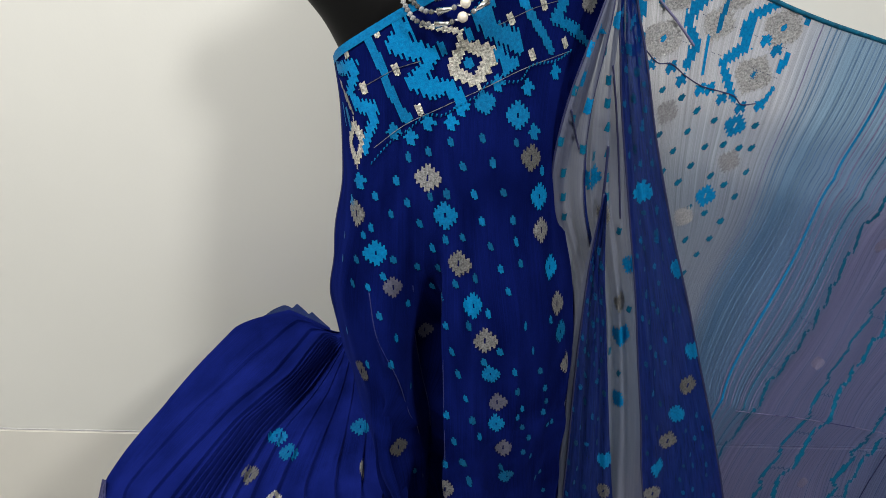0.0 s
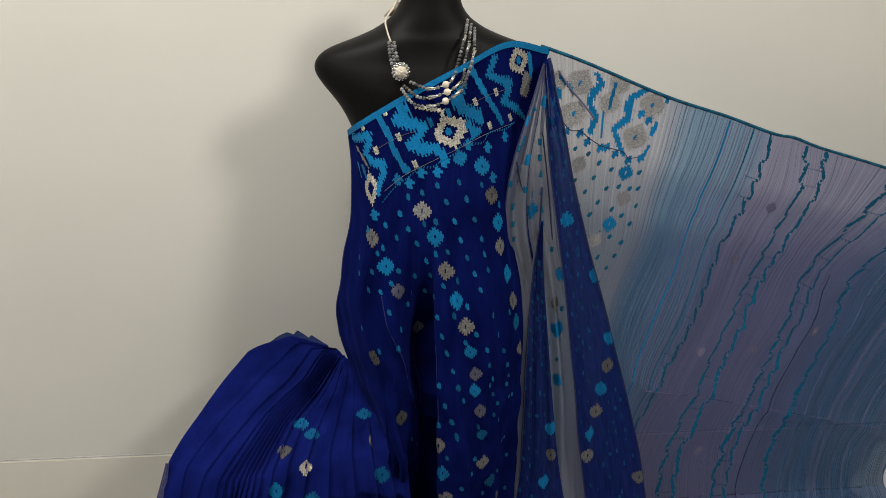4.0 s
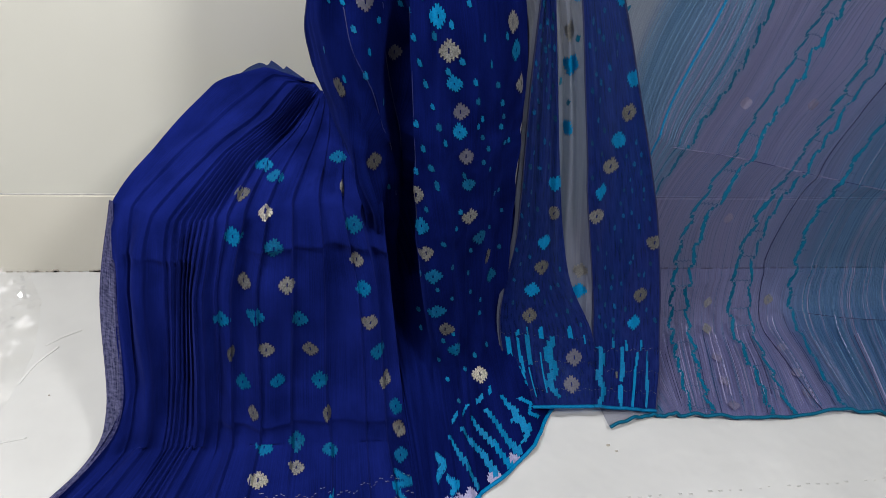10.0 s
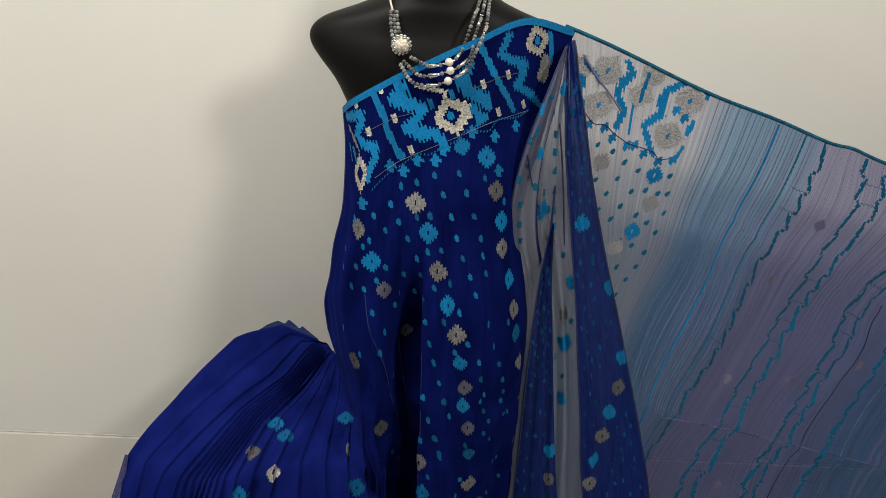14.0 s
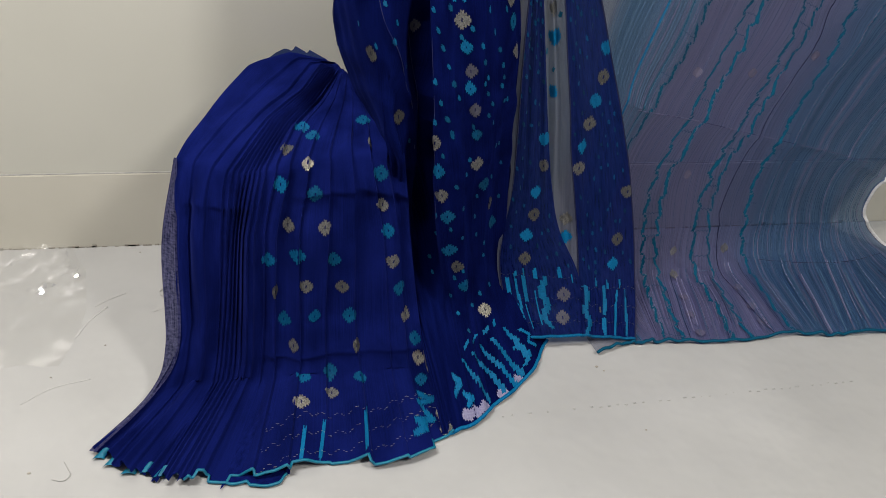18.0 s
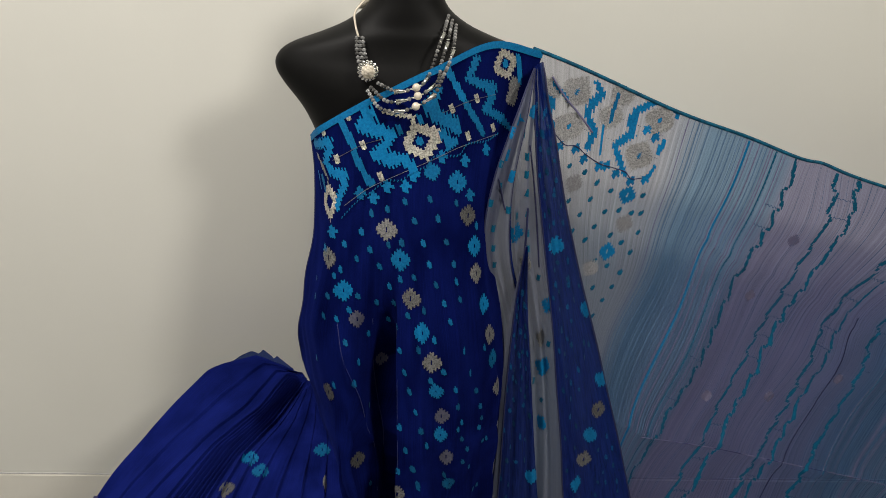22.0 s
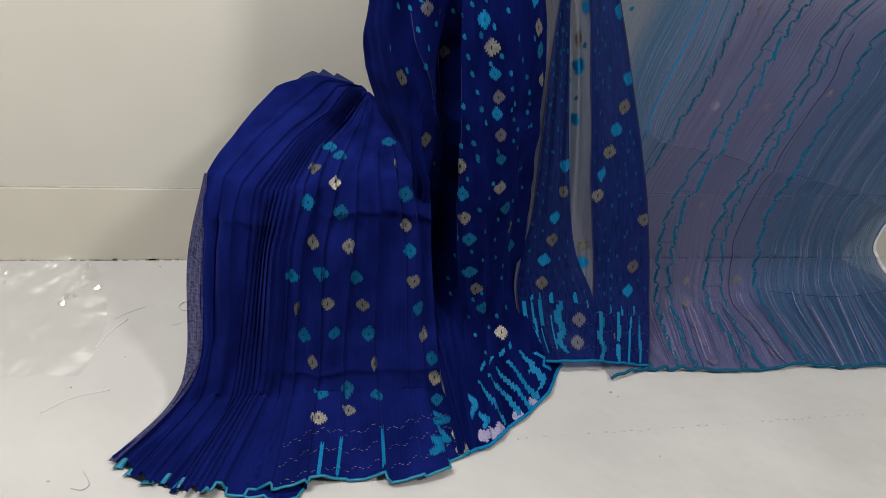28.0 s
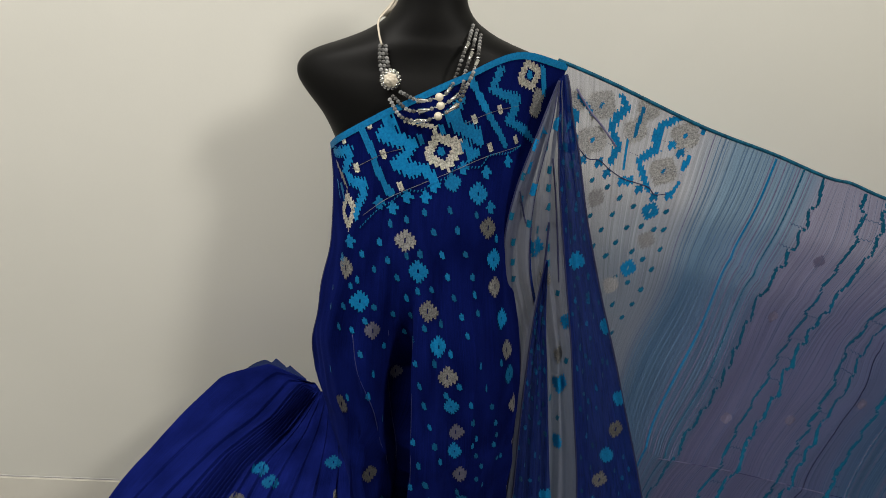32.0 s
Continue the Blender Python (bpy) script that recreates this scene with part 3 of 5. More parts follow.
low = PLEATS.g[int(0.5 * 639):int(0.655 * 639):6, -19::6]
UNDER = Drape([[tuple(p + np.array([-0.012, -0.015 - 0.003 * math.sin(0.7 * k), 0.006 - p[2]]) * m / 3.0) for m, p in enumerate(line)] for k, line in enumerate(low)], 60, 20)
under = UNDER.mesh("under_layer", LAP, saree, "lower layer of blue cloth showing under the hem")

SELVAGE = Drape([[(-0.41, 0.806, 0.475), (-0.453, 0.775, 0.3), (-0.464, 0.70, 0.1), (-0.5, 0.645, 0.024), (-0.59, 0.52, 0.012)],
                 [(-0.404, 0.805, 0.474), (-0.422, 0.762, 0.3), (-0.436, 0.698, 0.1), (-0.486, 0.634, 0.032), (-0.575, 0.512, 0.016)]], 14, 90, None)
selvage = SELVAGE.mesh("selvage", NET, saree, "open net edge of a single cloth layer")

# wisps of single cloth above the gather
base = even(L1[:3], 40)
peaks = np.interp(np.linspace(0, 1, 40), [0, 0.12, 0.26, 0.3, 0.38, 0.47, 0.5, 0.58, 0.68, 0.75, 1.0], [0.0, 0.006, 0.012, 0.003, 0.009, 0.016, 0.004, 0.012, 0.008, 0.002, 0.0])
WISP = Drape([[tuple(p - np.array([0, 0, 0.004])), tuple(p + np.array([0, 0.002, h]))] for p, h in zip(base, peaks)], 80, 8)
WISP.mesh("gathered_edge", FOLD, saree, "sheer ragged edge of the gathered pleats")

# folds that hang from the shoulder
A1 = [(0.236, 0.915, 1.18), (0.213, 0.878, 1.129), (0.186, 0.866, 1.03), (0.178, 0.866, 0.945), (0.19, 0.88, 0.877), (0.222, 0.91, 0.8), (0.25, 0.925, 0.7), (0.262, 0.925, 0.5), (0.27, 0.915, 0.3), (0.31, 0.845, 0.04)]
A2 = [(0.244, 0.925, 1.18), (0.252, 0.92, 1.13), (0.268, 0.915, 1.03), (0.288, 0.915, 0.945), (0.302, 0.91, 0.877), (0.322, 0.91, 0.8), (0.35, 0.91, 0.7), (0.4, 0.905, 0.5), (0.435, 0.9, 0.3), (0.46, 0.84, 0.04)]
FAN = Drape([A1, between(A1, A2), A2], 120, 160, lambda u, v: (0.004 * np.sin(2 * np.pi * 3.5 * u) + 0.0035 * np.sin(2 * np.pi * (6.2 * u + 0.4 * v)) + 0.006 * crease(u - 0.47, 0.02) + 0.006 * crease(u - 0.88, 0.02)) * ease(v, 0, 0.2), keyed=True)
fan = FAN.mesh("shoulder_fan", PALE, saree, "pale sheer cloth with small teal dots")
N1 = [(0.254, 0.885, 0.905), (0.25, 0.885, 0.808), (0.251, 0.882, 0.704), (0.254, 0.878, 0.61), (0.262, 0.872, 0.46), (0.265, 0.868, 0.345), (0.254, 0.855, 0.242), (0.249, 0.830, 0.170), (0.264, 0.790, 0.091), (0.289, 0.730, 0.040)]
N2 = [(0.257, 0.885, 0.905), (0.27, 0.885, 0.808), (0.288, 0.882, 0.704), (0.305, 0.88, 0.61), (0.332, 0.876, 0.46), (0.356, 0.873, 0.345), (0.385, 0.860, 0.243), (0.436, 0.832, 0.144), (0.444, 0.788, 0.08), (0.437, 0.730, 0.037)]
NARROW = Drape([N1, between(N1, N2), N2], 60, 140, lambda u, v: 0.003 * np.sin(2 * np.pi * 2.5 * u) + 0.002 * np.sin(2 * np.pi * (4.3 * u + 1.2 * v)), keyed=True)
narrow = NARROW.mesh("narrow_fold", FOLD, saree, "sheer blue hanging fold")
N0 = [(x - d, y + 0.7 * d, z) for (x, y, z), d in zip(N1, (0.0, 0.004, 0.006, 0.007, 0.007, 0.007, 0.006, 0.005, 0.003, 0.002))]
RETURN = Drape([N0, N1], 12, 120, keyed=True)
RETURN.mesh("fold_return", PALE, saree, "pale turned-back edge of the blue fold")
W1 = [(0.238, 0.922, 1.18), (0.24, 0.905, 1.13), (0.252, 0.9, 1.059), (0.28, 0.9, 0.932), (0.311, 0.897, 0.805), (0.342, 0.892, 0.66), (0.373, 0.888, 0.51), (0.392, 0.885, 0.41), (0.433, 0.875, 0.231), (0.447, 0.850, 0.131), (0.446, 0.800, 0.074), (0.436, 0.735, 0.032)]
W2 = [(0.25, 0.935, 1.188), (0.266, 0.925, 1.13), (0.293, 0.915, 1.04), (0.335, 0.915, 0.912), (0.382, 0.912, 0.79), (0.436, 0.908, 0.65), (0.49, 0.903, 0.505), (0.527, 0.9, 0.4), (0.566, 0.885, 0.254), (0.587, 0.860, 0.136), (0.592, 0.810, 0.050), (0.572, 0.735, 0.012)]
WIDE = Drape([W1, between(W1, W2), W2], 80, 160, lambda u, v: 0.003 * np.sin(2 * np.pi * 2.2 * u) + 0.0018 * np.sin(2 * np.pi * (5 * u + 0.7 * v)) + 0.001 * np.sin(2 * np.pi * (3 * u + 8 * v)), keyed=True)
wide = WIDE.mesh("wide_fold", FOLD, saree, "sheer blue double fold")

# the end panel, drawn out to the side and down on the floor, as lines of its stripes
P1 = [(0.24, 0.953, 1.205), (0.258, 0.95, 1.1), (0.285, 0.955, 0.95), (0.325, 0.96, 0.8), (0.38, 0.96, 0.65), (0.4, 0.96, 0.5), (0.42, 0.96, 0.32), (0.43, 0.95, 0.14), (0.44, 0.9, 0.02), (0.455, 0.8, 0.01), (0.469, 0.7, 0.01)]
P2 = [(0.521, 0.976, 1.118), (0.513, 0.984, 1.02), (0.503, 0.99, 0.92), (0.495, 0.995, 0.814), (0.46, 0.986, 0.69), (0.455, 0.98, 0.55), (0.465, 0.98, 0.35), (0.485, 0.97, 0.14), (0.5, 0.94, 0.02), (0.52, 0.82, 0.01), (0.55, 0.725, 0.01)]
P3 = [(0.75, 1.007, 1.056), (0.742, 1.022, 0.93), (0.708, 1.03, 0.82), (0.69, 1.03, 0.68), (0.665, 1.025, 0.57), (0.62, 1.012, 0.47), (0.572, 0.995, 0.34), (0.555, 0.985, 0.15), (0.562, 0.95, 0.02), (0.575, 0.83, 0.01), (0.595, 0.725, 0.01)]
P4 = [(0.868, 1.015, 1.025), (0.885, 1.035, 0.92), (0.845, 1.055, 0.79), (0.812, 1.06, 0.68), (0.78, 1.045, 0.575), (0.735, 1.03, 0.46), (0.665, 1.002, 0.29), (0.669, 0.985, 0.14), (0.685, 0.96, 0.025), (0.667, 0.846, 0.01), (0.652, 0.723, 0.01)]
P5 = [(1.13, 1.03, 0.96), (1.07, 1.05, 0.86), (0.98, 1.065, 0.73), (0.965, 1.065, 0.61), (0.91, 1.06, 0.51), (0.86, 1.05, 0.4), (0.837, 1.037, 0.28), (0.838, 1.018, 0.146), (0.84, 0.973, 0.02), (0.829, 0.848, 0.01), (0.8, 0.712, 0.01)]
P6 = [(1.26, 1.04, 0.93), (1.18, 1.055, 0.83), (1.08, 1.07, 0.7), (1.07, 1.07, 0.6), (1.03, 1.07, 0.5), (0.995, 1.063, 0.36), (0.977, 1.055, 0.25), (0.964, 1.039, 0.13), (0.965, 0.995, 0.02), (0.966, 0.853, 0.01), (0.967, 0.724, 0.01)]
P7 = [(1.42, 1.05, 0.9), (1.36, 1.07, 0.79), (1.28, 1.08, 0.67), (1.215, 1.08, 0.57), (1.17, 1.08, 0.45), (1.133, 1.077, 0.33), (1.112, 1.07, 0.22), (1.115, 1.058, 0.11), (1.115, 1.003, 0.02), (1.086, 0.838, 0.01), (1.066, 0.714, 0.01)]
P8 = [(1.6, 1.06, 0.87), (1.5, 1.075, 0.73), (1.42, 1.085, 0.6), (1.36, 1.088, 0.49), (1.31, 1.087, 0.4), (1.27, 1.085, 0.28), (1.25, 1.08, 0.19), (1.26, 1.072, 0.09), (1.27, 1.011, 0.02), (1.24, 0.868, 0.01), (1.2, 0.714, 0.01)]
P9 = [(1.8, 1.08, 0.84), (1.68, 1.09, 0.66), (1.56, 1.095, 0.48), (1.47, 1.095, 0.36), (1.41, 1.09, 0.28), (1.37, 1.087, 0.22), (1.352, 1.084, 0.17), (1.362, 1.08, 0.09), (1.44, 1.034, 0.02), (1.53, 0.9, 0.01), (1.6, 0.71, 0.01)]
PALLU = Drape([P1, P2, P3, P4, P5, P6, P7, P8, P9], 400, 300, lambda u, v: (
    0.003 * np.sin(2 * np.pi * (9 * u + 0.8 * v)) + 0.0016 * ease(v, 0.1, 0.3) * np.sin(2 * np.pi * (23 * u - 0.5 * v)) + 0.0012 * np.sin(2 * np.pi * (5 * u + 6 * v))
    + ease(u, 0.12, 0.22) * (0.010 * crease(v - 0.51, 0.018) + 0.007 * crease(v - 0.16 - 0.1 * u, 0.016) + 0.006 * crease(v - 0.708, 0.012) + 0.005 * ease(u, 0.6, 0.7) * crease(v - 0.815, 0.012))
    + 0.0035 * ease(v, 0.9, 1.0) * np.sin(2 * np.pi * (9 * u + 0.5 * np.sin(17 * u))) + 0.004 * ease(u, 0.6, 0.7) * crease(v - 0.8, 0.006)), keyed=True)
pallu = PALLU.mesh("pallu", STRIPED, saree, "sheer lilac and blue striped end panel")


# ---- woven figures: stepped shapes laid on the cloth ----
def strips(rows, cw, ch, tooth=0.35):
    """Boxes of the marked cells of a chart, column by column, with every other column longer, as brocade threads are."""
    out, wide, tall = [], max(len(r) for r in rows), len(rows)
    for c in range(wide):
        r = 0
        while r < tall:
            if c < len(rows[r]) and rows[r][c] == "#":
                s = r
                while r < tall and c < len(rows[r]) and rows[r][c] == "#":
                    r += 1
                k = tooth if c % 2 else -0.1
                out.append(((c - wide / 2) * cw, (c + 1 - wide / 2) * cw, (s - tall / 2 - k) * ch, (r - tall / 2 + k) * ch))
            else:
                r += 1
    return out


def flower(r, hole=0.2, n=13):
    out = []
    for i in range(n):
        x = (i - n // 2) / (n / 2)
        h = r * (1.02 - 0.86 * abs(x)) + (0.24 * r if i % 2 else 0.0)
        a, b = r * (i - n / 2) / (n / 2), r * (i + 1 - n / 2) / (n / 2)
        if abs(i - n // 2) < 1 and hole:
            out += [(a, b, -h, -hole * r * 1.3), (a, b, hole * r * 1.3, h)]
        else:
            out.append((a, b, -h, h))
    return out


def ring(r, inner=0.5, n=15):
    out = []
    for i in range(n):
        x = abs(i - n // 2) / (n / 2)
        h = r * (1.0 - 0.8 * x) + (0.13 * r if i % 2 else 0.0)
        q = r * (inner - 1.0 * x)
        a, b = r * (i - n / 2) / (n / 2), r * (i + 1 - n / 2) / (n / 2)
        out += [(a, b, -h, -q), (a, b, q, h)] if q > 0 else [(a, b, -h, h)]
    return out


def bar(w, h, n=5):
    return [((i / n - 0.5) * w, ((i + 1) / n - 0.5) * w, -h / 2 + (0.06 * h if i % 2 else 0), h / 2 - (0.0 if i % 2 else 0.06 * h)) for i in range(n)]


def bud(w, h):
    return [(-0.5 * w, -0.17 * w, -0.3 * h, 0.34 * h), (-0.17 * w, 0.17 * w, -0.55 * h, 0.5 * h), (0.17 * w, 0.5 * w, -0.38 * h, 0.42 * h)]


CROSS = strips(["..##..", "..###.", "#####.", ".#####", ".###..", "..##.."], 0.0029, 0.0031)


def winding(scale=1.0, side=1, thick=0.0125):
    """A stepped winding band, about its own middle."""
    bs, ac = np.linspace(-0.045, 0.045, 9), np.array([-0.02, -0.012, 0.002, 0.012, 0.0, -0.013, 0.0, 0.013, 0.02])
    cw, rows, out = 0.0034, np.linspace(-0.045, 0.045, 62), []
    mid = np.interp(rows, bs, ac)
    for c in range(-11, 12):
        inside = np.abs(c * cw - np.round(mid / cw) * cw) < thick * (1.0 if c % 2 else 0.8)
        s = None
        for k in range(len(rows) + 1):
            on = k < len(rows) and inside[k]
            if on and s is None:
                s = k
            if not on and s is not None:
                if k - s > 1:
                    out.append(tuple(scale * q for q in (side * c * cw - cw / 2, side * c * cw + cw / 2, rows[s], rows[k - 1])))
                s = None
    return out


def stamp(drape, u, v, boxes, turn=0.0, lift=0.0011, lean=0.0, flip=1):
    """Corners of the boxes, laid on the cloth round the place u, v; the figure's own axes are level and down, turned by some degrees."""
    e = 1.0 / drape.nu
    su = (drape.at(np.array([min(u + e, 1)]), np.array([v])) - drape.at(np.array([max(u - e, 0)]), np.array([v])))[0] / (min(u + e, 1) - max(u - e, 0))
    e = 1.0 / drape.nv
    sv = (drape.at(np.array([u]), np.array([min(v + e, 1)])) - drape.at(np.array([u]), np.array([max(v - e, 0)])))[0] / (min(v + e, 1) - max(v - e, 0))
    i, j = int(u * (drape.nu - 1)), int(v * (drape.nv - 1))
    n = drape.n[i, j]
    ex = np.array([1.0, 0, 0]) - n[0] * n
    ex /= np.linalg.norm(ex)
    ey = np.cross(ex, n)
    c, s = math.cos(radians(turn)), math.sin(radians(turn))
    ax, ay = c * ex + s * ey, c * ey - s * ex
    quads = []
    for x0, x1, y0, y1 in boxes:
        k = max(1, int(abs(y1 - y0) / 0.006))
        for q in range(k):
            a, b = y0 + (y1 - y0) * q / k, y0 + (y1 - y0) * (q + 1) / k
            quads += [(x0 + lean * a, a), (x1 + lean * a, a), (x1 + lean * b, b), (x0 + lean * b, b)]
    q = np.array(quads)
    d = flip * q[:, :1] * ax + q[:, 1:] * ay
    g = np.array([[su @ su, su @ sv], [su @ sv, sv @ sv]])
    w = np.linalg.solve(g, np.stack([d @ su, d @ sv]))
    return drape.at(u + w[0], v + w[1], lift)


def knit(pts):
    """Slivers that tie neighbouring strips of one figure together along their common sides."""
    q = pts.reshape(-1, 4, 3)
    n = len(q)
    idx = np.arange(4 * n).reshape(n, 4)
    va, vb = idx[:, [1, 0]].ravel(), idx[:, [2, 3]].ravel()
    owner = np.repeat(np.arange(n), 2)
    A, D = pts[va], pts[vb] - pts[va]
    t = np.clip(((pts[None] - A[:, None]) * D[:, None]).sum(2) / ((D * D).sum(1)[:, None] + 1e-12), 0, 1)
    gap = np.linalg.norm(pts[None] - A[:, None] - t[..., None] * D[:, None], axis=2)
    gap[owner[:, None] == (np.arange(4 * n) // 4)[None]] = 9.0
    seen, out = set(), []
    for e, p in zip(*np.where(gap < 0.0006)):
        key = (owner[e], p // 4)
        if key not in seen:
            seen.add(key)
            out.append([int(va[e]), int(vb[e]), int(p)])
    return out


def woven(name, pts, material, parent, label="", kind=""):
    """One mesh out of stamped corners, four to a face."""
    pts = np.vstack(pts) if isinstance(pts, list) else pts
    faces = np.arange(len(pts)).reshape(-1, 4).tolist()
    if not kind and 8 < len(faces) < 220:
        faces += knit(np.asarray(pts, float))
    me = bpy.data.meshes.new(name)
    me.from_pydata(pts.tolist(), [], faces)
    me.materials.append(material)
    ob = new(name, me)
    ob.parent = parent
    return tagged(ob, label, kind=kind)


def figures(name, drape, spots, boxes, material, parent, label, turn=0.0, lean=0.0, flip=1, vary=6.0):
    for u, v in spots:
        woven(name, stamp(drape, u, v, boxes, turn + random.uniform(-vary, vary), lean=lean, flip=flip), material, parent, label)


def scatter(drape, name, parent, material, nu, nv, u0, u1, v0, v1, size, avoid, slant=0.3, turn=0.0, bend=0.0, gap=0.03):
    """Small woven buds in slanting rows, left out near the larger figures."""
    kept = [drape.at(np.array([u]), np.array([v]))[0] for u, v in avoid]
    for j in range(nv):
        for i in range(nu):
            u = u0 + (u1 - u0) * (i + 0.5 * (j % 2) + random.uniform(-0.25, 0.25)) / nu
            v = v0 + (v1 - v0) * (j + 0.5 * (i % 2) + random.uniform(-0.25, 0.25)) / nv + bend * (u - u0)
            if not (0.01 < u < 0.99 and 0.01 < v < 0.99):
                continue
            p = drape.at(np.array([u]), np.array([v]))[0]
            if kept and min(np.linalg.norm(p - k) for k in kept) < gap:
                continue
            w, h = size * random.uniform(0.8, 1.15), size * random.uniform(1.5, 2.6)
            woven(name, stamp(drape, u, v, bud(w, h), turn + random.uniform(-8, 8), lean=slant), material, parent)


def ribbon(drape, u0, w, v0, v1, jag=0.0, step=0.012, drift=0.0):
    """A stripe down the cloth at u0, w wide; jag: how far it steps from side to side."""
    n = max(8, int((v1 - v0) / step * 1.0))
    pts, off = [], 0.0
    for k in range(n):
        a, b = v0 + (v1 - v0) * k / n, v0 + (v1 - v0) * (k + 1) / n
        off = jag * (math.sin(k * 0.9 + u0 * 90) + random.uniform(-0.5, 0.5)) if jag else 0.0
        ua, ub = u0 + off + drift * a, u0 + off + drift * b
        pts.append(drape.at(np.array([ua - w / 2, ua + w / 2, ub + w / 2, ub - w / 2]), np.array([a, a, b, b]), 0.0012))
    return pts


# neckline and yoke
neck = np.r_[0, np.cumsum(np.linalg.norm(np.diff(FRONT.g[:, 0], axis=0), axis=1))]
falls = np.concatenate([np.zeros((FRONT.nu, 1)), np.cumsum(np.linalg.norm(np.diff(FRONT.g, axis=1), axis=2), axis=1)], 1)


def on_yoke(a, b, lift=0.0013):
    """Points on the yoke: a metres along the neckline, b metres square to it."""
    u = np.interp(0.05 + a + 0.505 * b, neck, np.linspace(0, 1, FRONT.nu))
    i = np.clip((u * (FRONT.nu - 1)).astype(int), 0, FRONT.nu - 1)
    v = np.array([np.interp(1.117 * h, falls[k], np.linspace(0, 1, FRONT.nv)) for k, h in zip(i, b)])
    return FRONT.at(u, v, lift)


def chart(boxes):
    q = np.array([c for x0, x1, y0, y1 in boxes for k in range(max(1, int((y1 - y0) / 0.008)))
                  for y, z in [((y0 + (y1 - y0) * k / max(1, int((y1 - y0) / 0.008))), (y0 + (y1 - y0) * (k + 1) / max(1, int((y1 - y0) / 0.008))))]
                  for c in ((x0, y), (x1, y), (x1, z), (x0, z))])
    return on_yoke(q[:, 0], q[:, 1])


def toothed(path, place, cell=0.0027, inset=0.66):
    """A band with stepped, toothed sides along a path of (a, b, half width) in metres on the cloth; place(a, b) gives the points."""
    p = np.array(path)
    pad = p[:, 2].max()
    xs = np.arange(p[:, 0].min() - pad, p[:, 0].max() + pad, cell)
    ys = np.arange(p[:, 1].min() - pad, p[:, 1].max() + pad, 0.0014)
    quads = []
    for c, x in enumerate(xs):
        gap = np.full(len(ys), 9.0)
        for q, r in zip(p[:-1], p[1:]):
            w = r[:2] - q[:2]
            t = np.clip(((x - q[0]) * w[0] + (ys - q[1]) * w[1]) / (w @ w), 0, 1)
            gap = np.minimum(gap, np.hypot(x - q[0] - t * w[0], ys - q[1] - t * w[1]) / (q[2] + t * (r[2] - q[2])))
        wide = 1.32 if cell > 0.0026 else 1.12
        inside, s = gap < wide * (1.0 if c % 2 else inset + 0.12 * math.sin(c * 1.9)), None
        for k in range(len(ys) + 1):
            on = k < len(ys) and inside[k]
            if on and s is None:
                s = k
            if not on and s is not None:
                if k - s > 1:
                    n = max(1, int((ys[k - 1] - ys[s]) / 0.007))
                    cuts = np.linspace(ys[s], ys[k - 1], n + 1)
                    quads += [((x, y0), (x + cell, y0), (x + cell, y1), (x, y1)) for y0, y1 in zip(cuts[:-1], cuts[1:])]
                s = None
    q = np.array(quads).reshape(-1, 2)
    return place(q[:, 0], q[:, 1])


strip = []
us = np.linspace(-0.05, neck[-1] - 0.05, 100)
for a, b in zip(us[:-1], us[1:]):
    strip.append(on_yoke(np.array([a, b, b - 0.004, a - 0.004]), np.array([0.0, 0.0, 0.0095, 0.0095]), 0.0017))
woven("neckline_band", strip, WOVEN, front, "bright teal woven band along the neckline")
woven("woven_zigzag", toothed([(-0.026, 0.016, 0.0060), (0.018, 0.026, 0.0075), (0.012, 0.038, 0.0067), (-0.004, 0.048, 0.0053), (0.000, 0.066, 0.0060), (0.020, 0.080, 0.0090), (0.014, 0.094, 0.0075), (-0.002, 0.104, 0.0060), (-0.014, 0.116, 0.0053)], on_yoke), WOVEN, front, "bright teal stepped zigzag winding across the yoke")
woven("woven_zigzag", toothed([(0.096, 0.006, 0.0067), (0.096, 0.024, 0.0090), (0.080, 0.030, 0.0090), (0.096, 0.044, 0.0105), (0.116, 0.062, 0.0075), (0.104, 0.070, 0.0067), (0.086, 0.078, 0.0090), (0.102, 0.096, 0.0105), (0.120, 0.102, 0.0067), (0.126, 0.118, 0.0075), (0.130, 0.132, 0.0045)], on_yoke), WOVEN, front, "bright teal stepped zigzag winding across the yoke")
woven("woven_zigzag", toothed([(0.204, 0.032, 0.0060), (0.182, 0.048, 0.0105), (0.190, 0.068, 0.0090), (0.212, 0.090, 0.0105), (0.218, 0.108, 0.0045)], on_yoke), WOVEN, front, "bright teal stepped zigzag winding across the yoke")
woven("woven_zigzag", toothed([(0.190, 0.094, 0.0060), (0.198, 0.114, 0.0075), (0.210, 0.118, 0.0060), (0.190, 0.122, 0.0037)], on_yoke), WOVEN, front, "bright teal stepped zigzag winding across the yoke")
woven("woven_zigzag", toothed([(0.278, 0.018, 0.0060), (0.258, 0.038, 0.0060), (0.272, 0.052, 0.0060), (0.296, 0.062, 0.0090), (0.292, 0.078, 0.0060), (0.276, 0.090, 0.0060), (0.312, 0.102, 0.0067), (0.330, 0.112, 0.0037)], on_yoke), WOVEN, front, "bright teal stepped zigzag winding across the yoke")
woven("woven_zigzag", toothed([(0.360, 0.038, 0.0037), (0.360, 0.018, 0.0060), (0.360, 0.046, 0.0045)], on_yoke), WOVEN, front, "bright teal stepped zigzag winding across the yoke")
woven("woven_bar", toothed([(0.052, 0.010, 0.0053), (0.056, 0.054, 0.0053)], on_yoke, 0.0026, 0.85), WOVEN, front, "bright teal slanting bar")
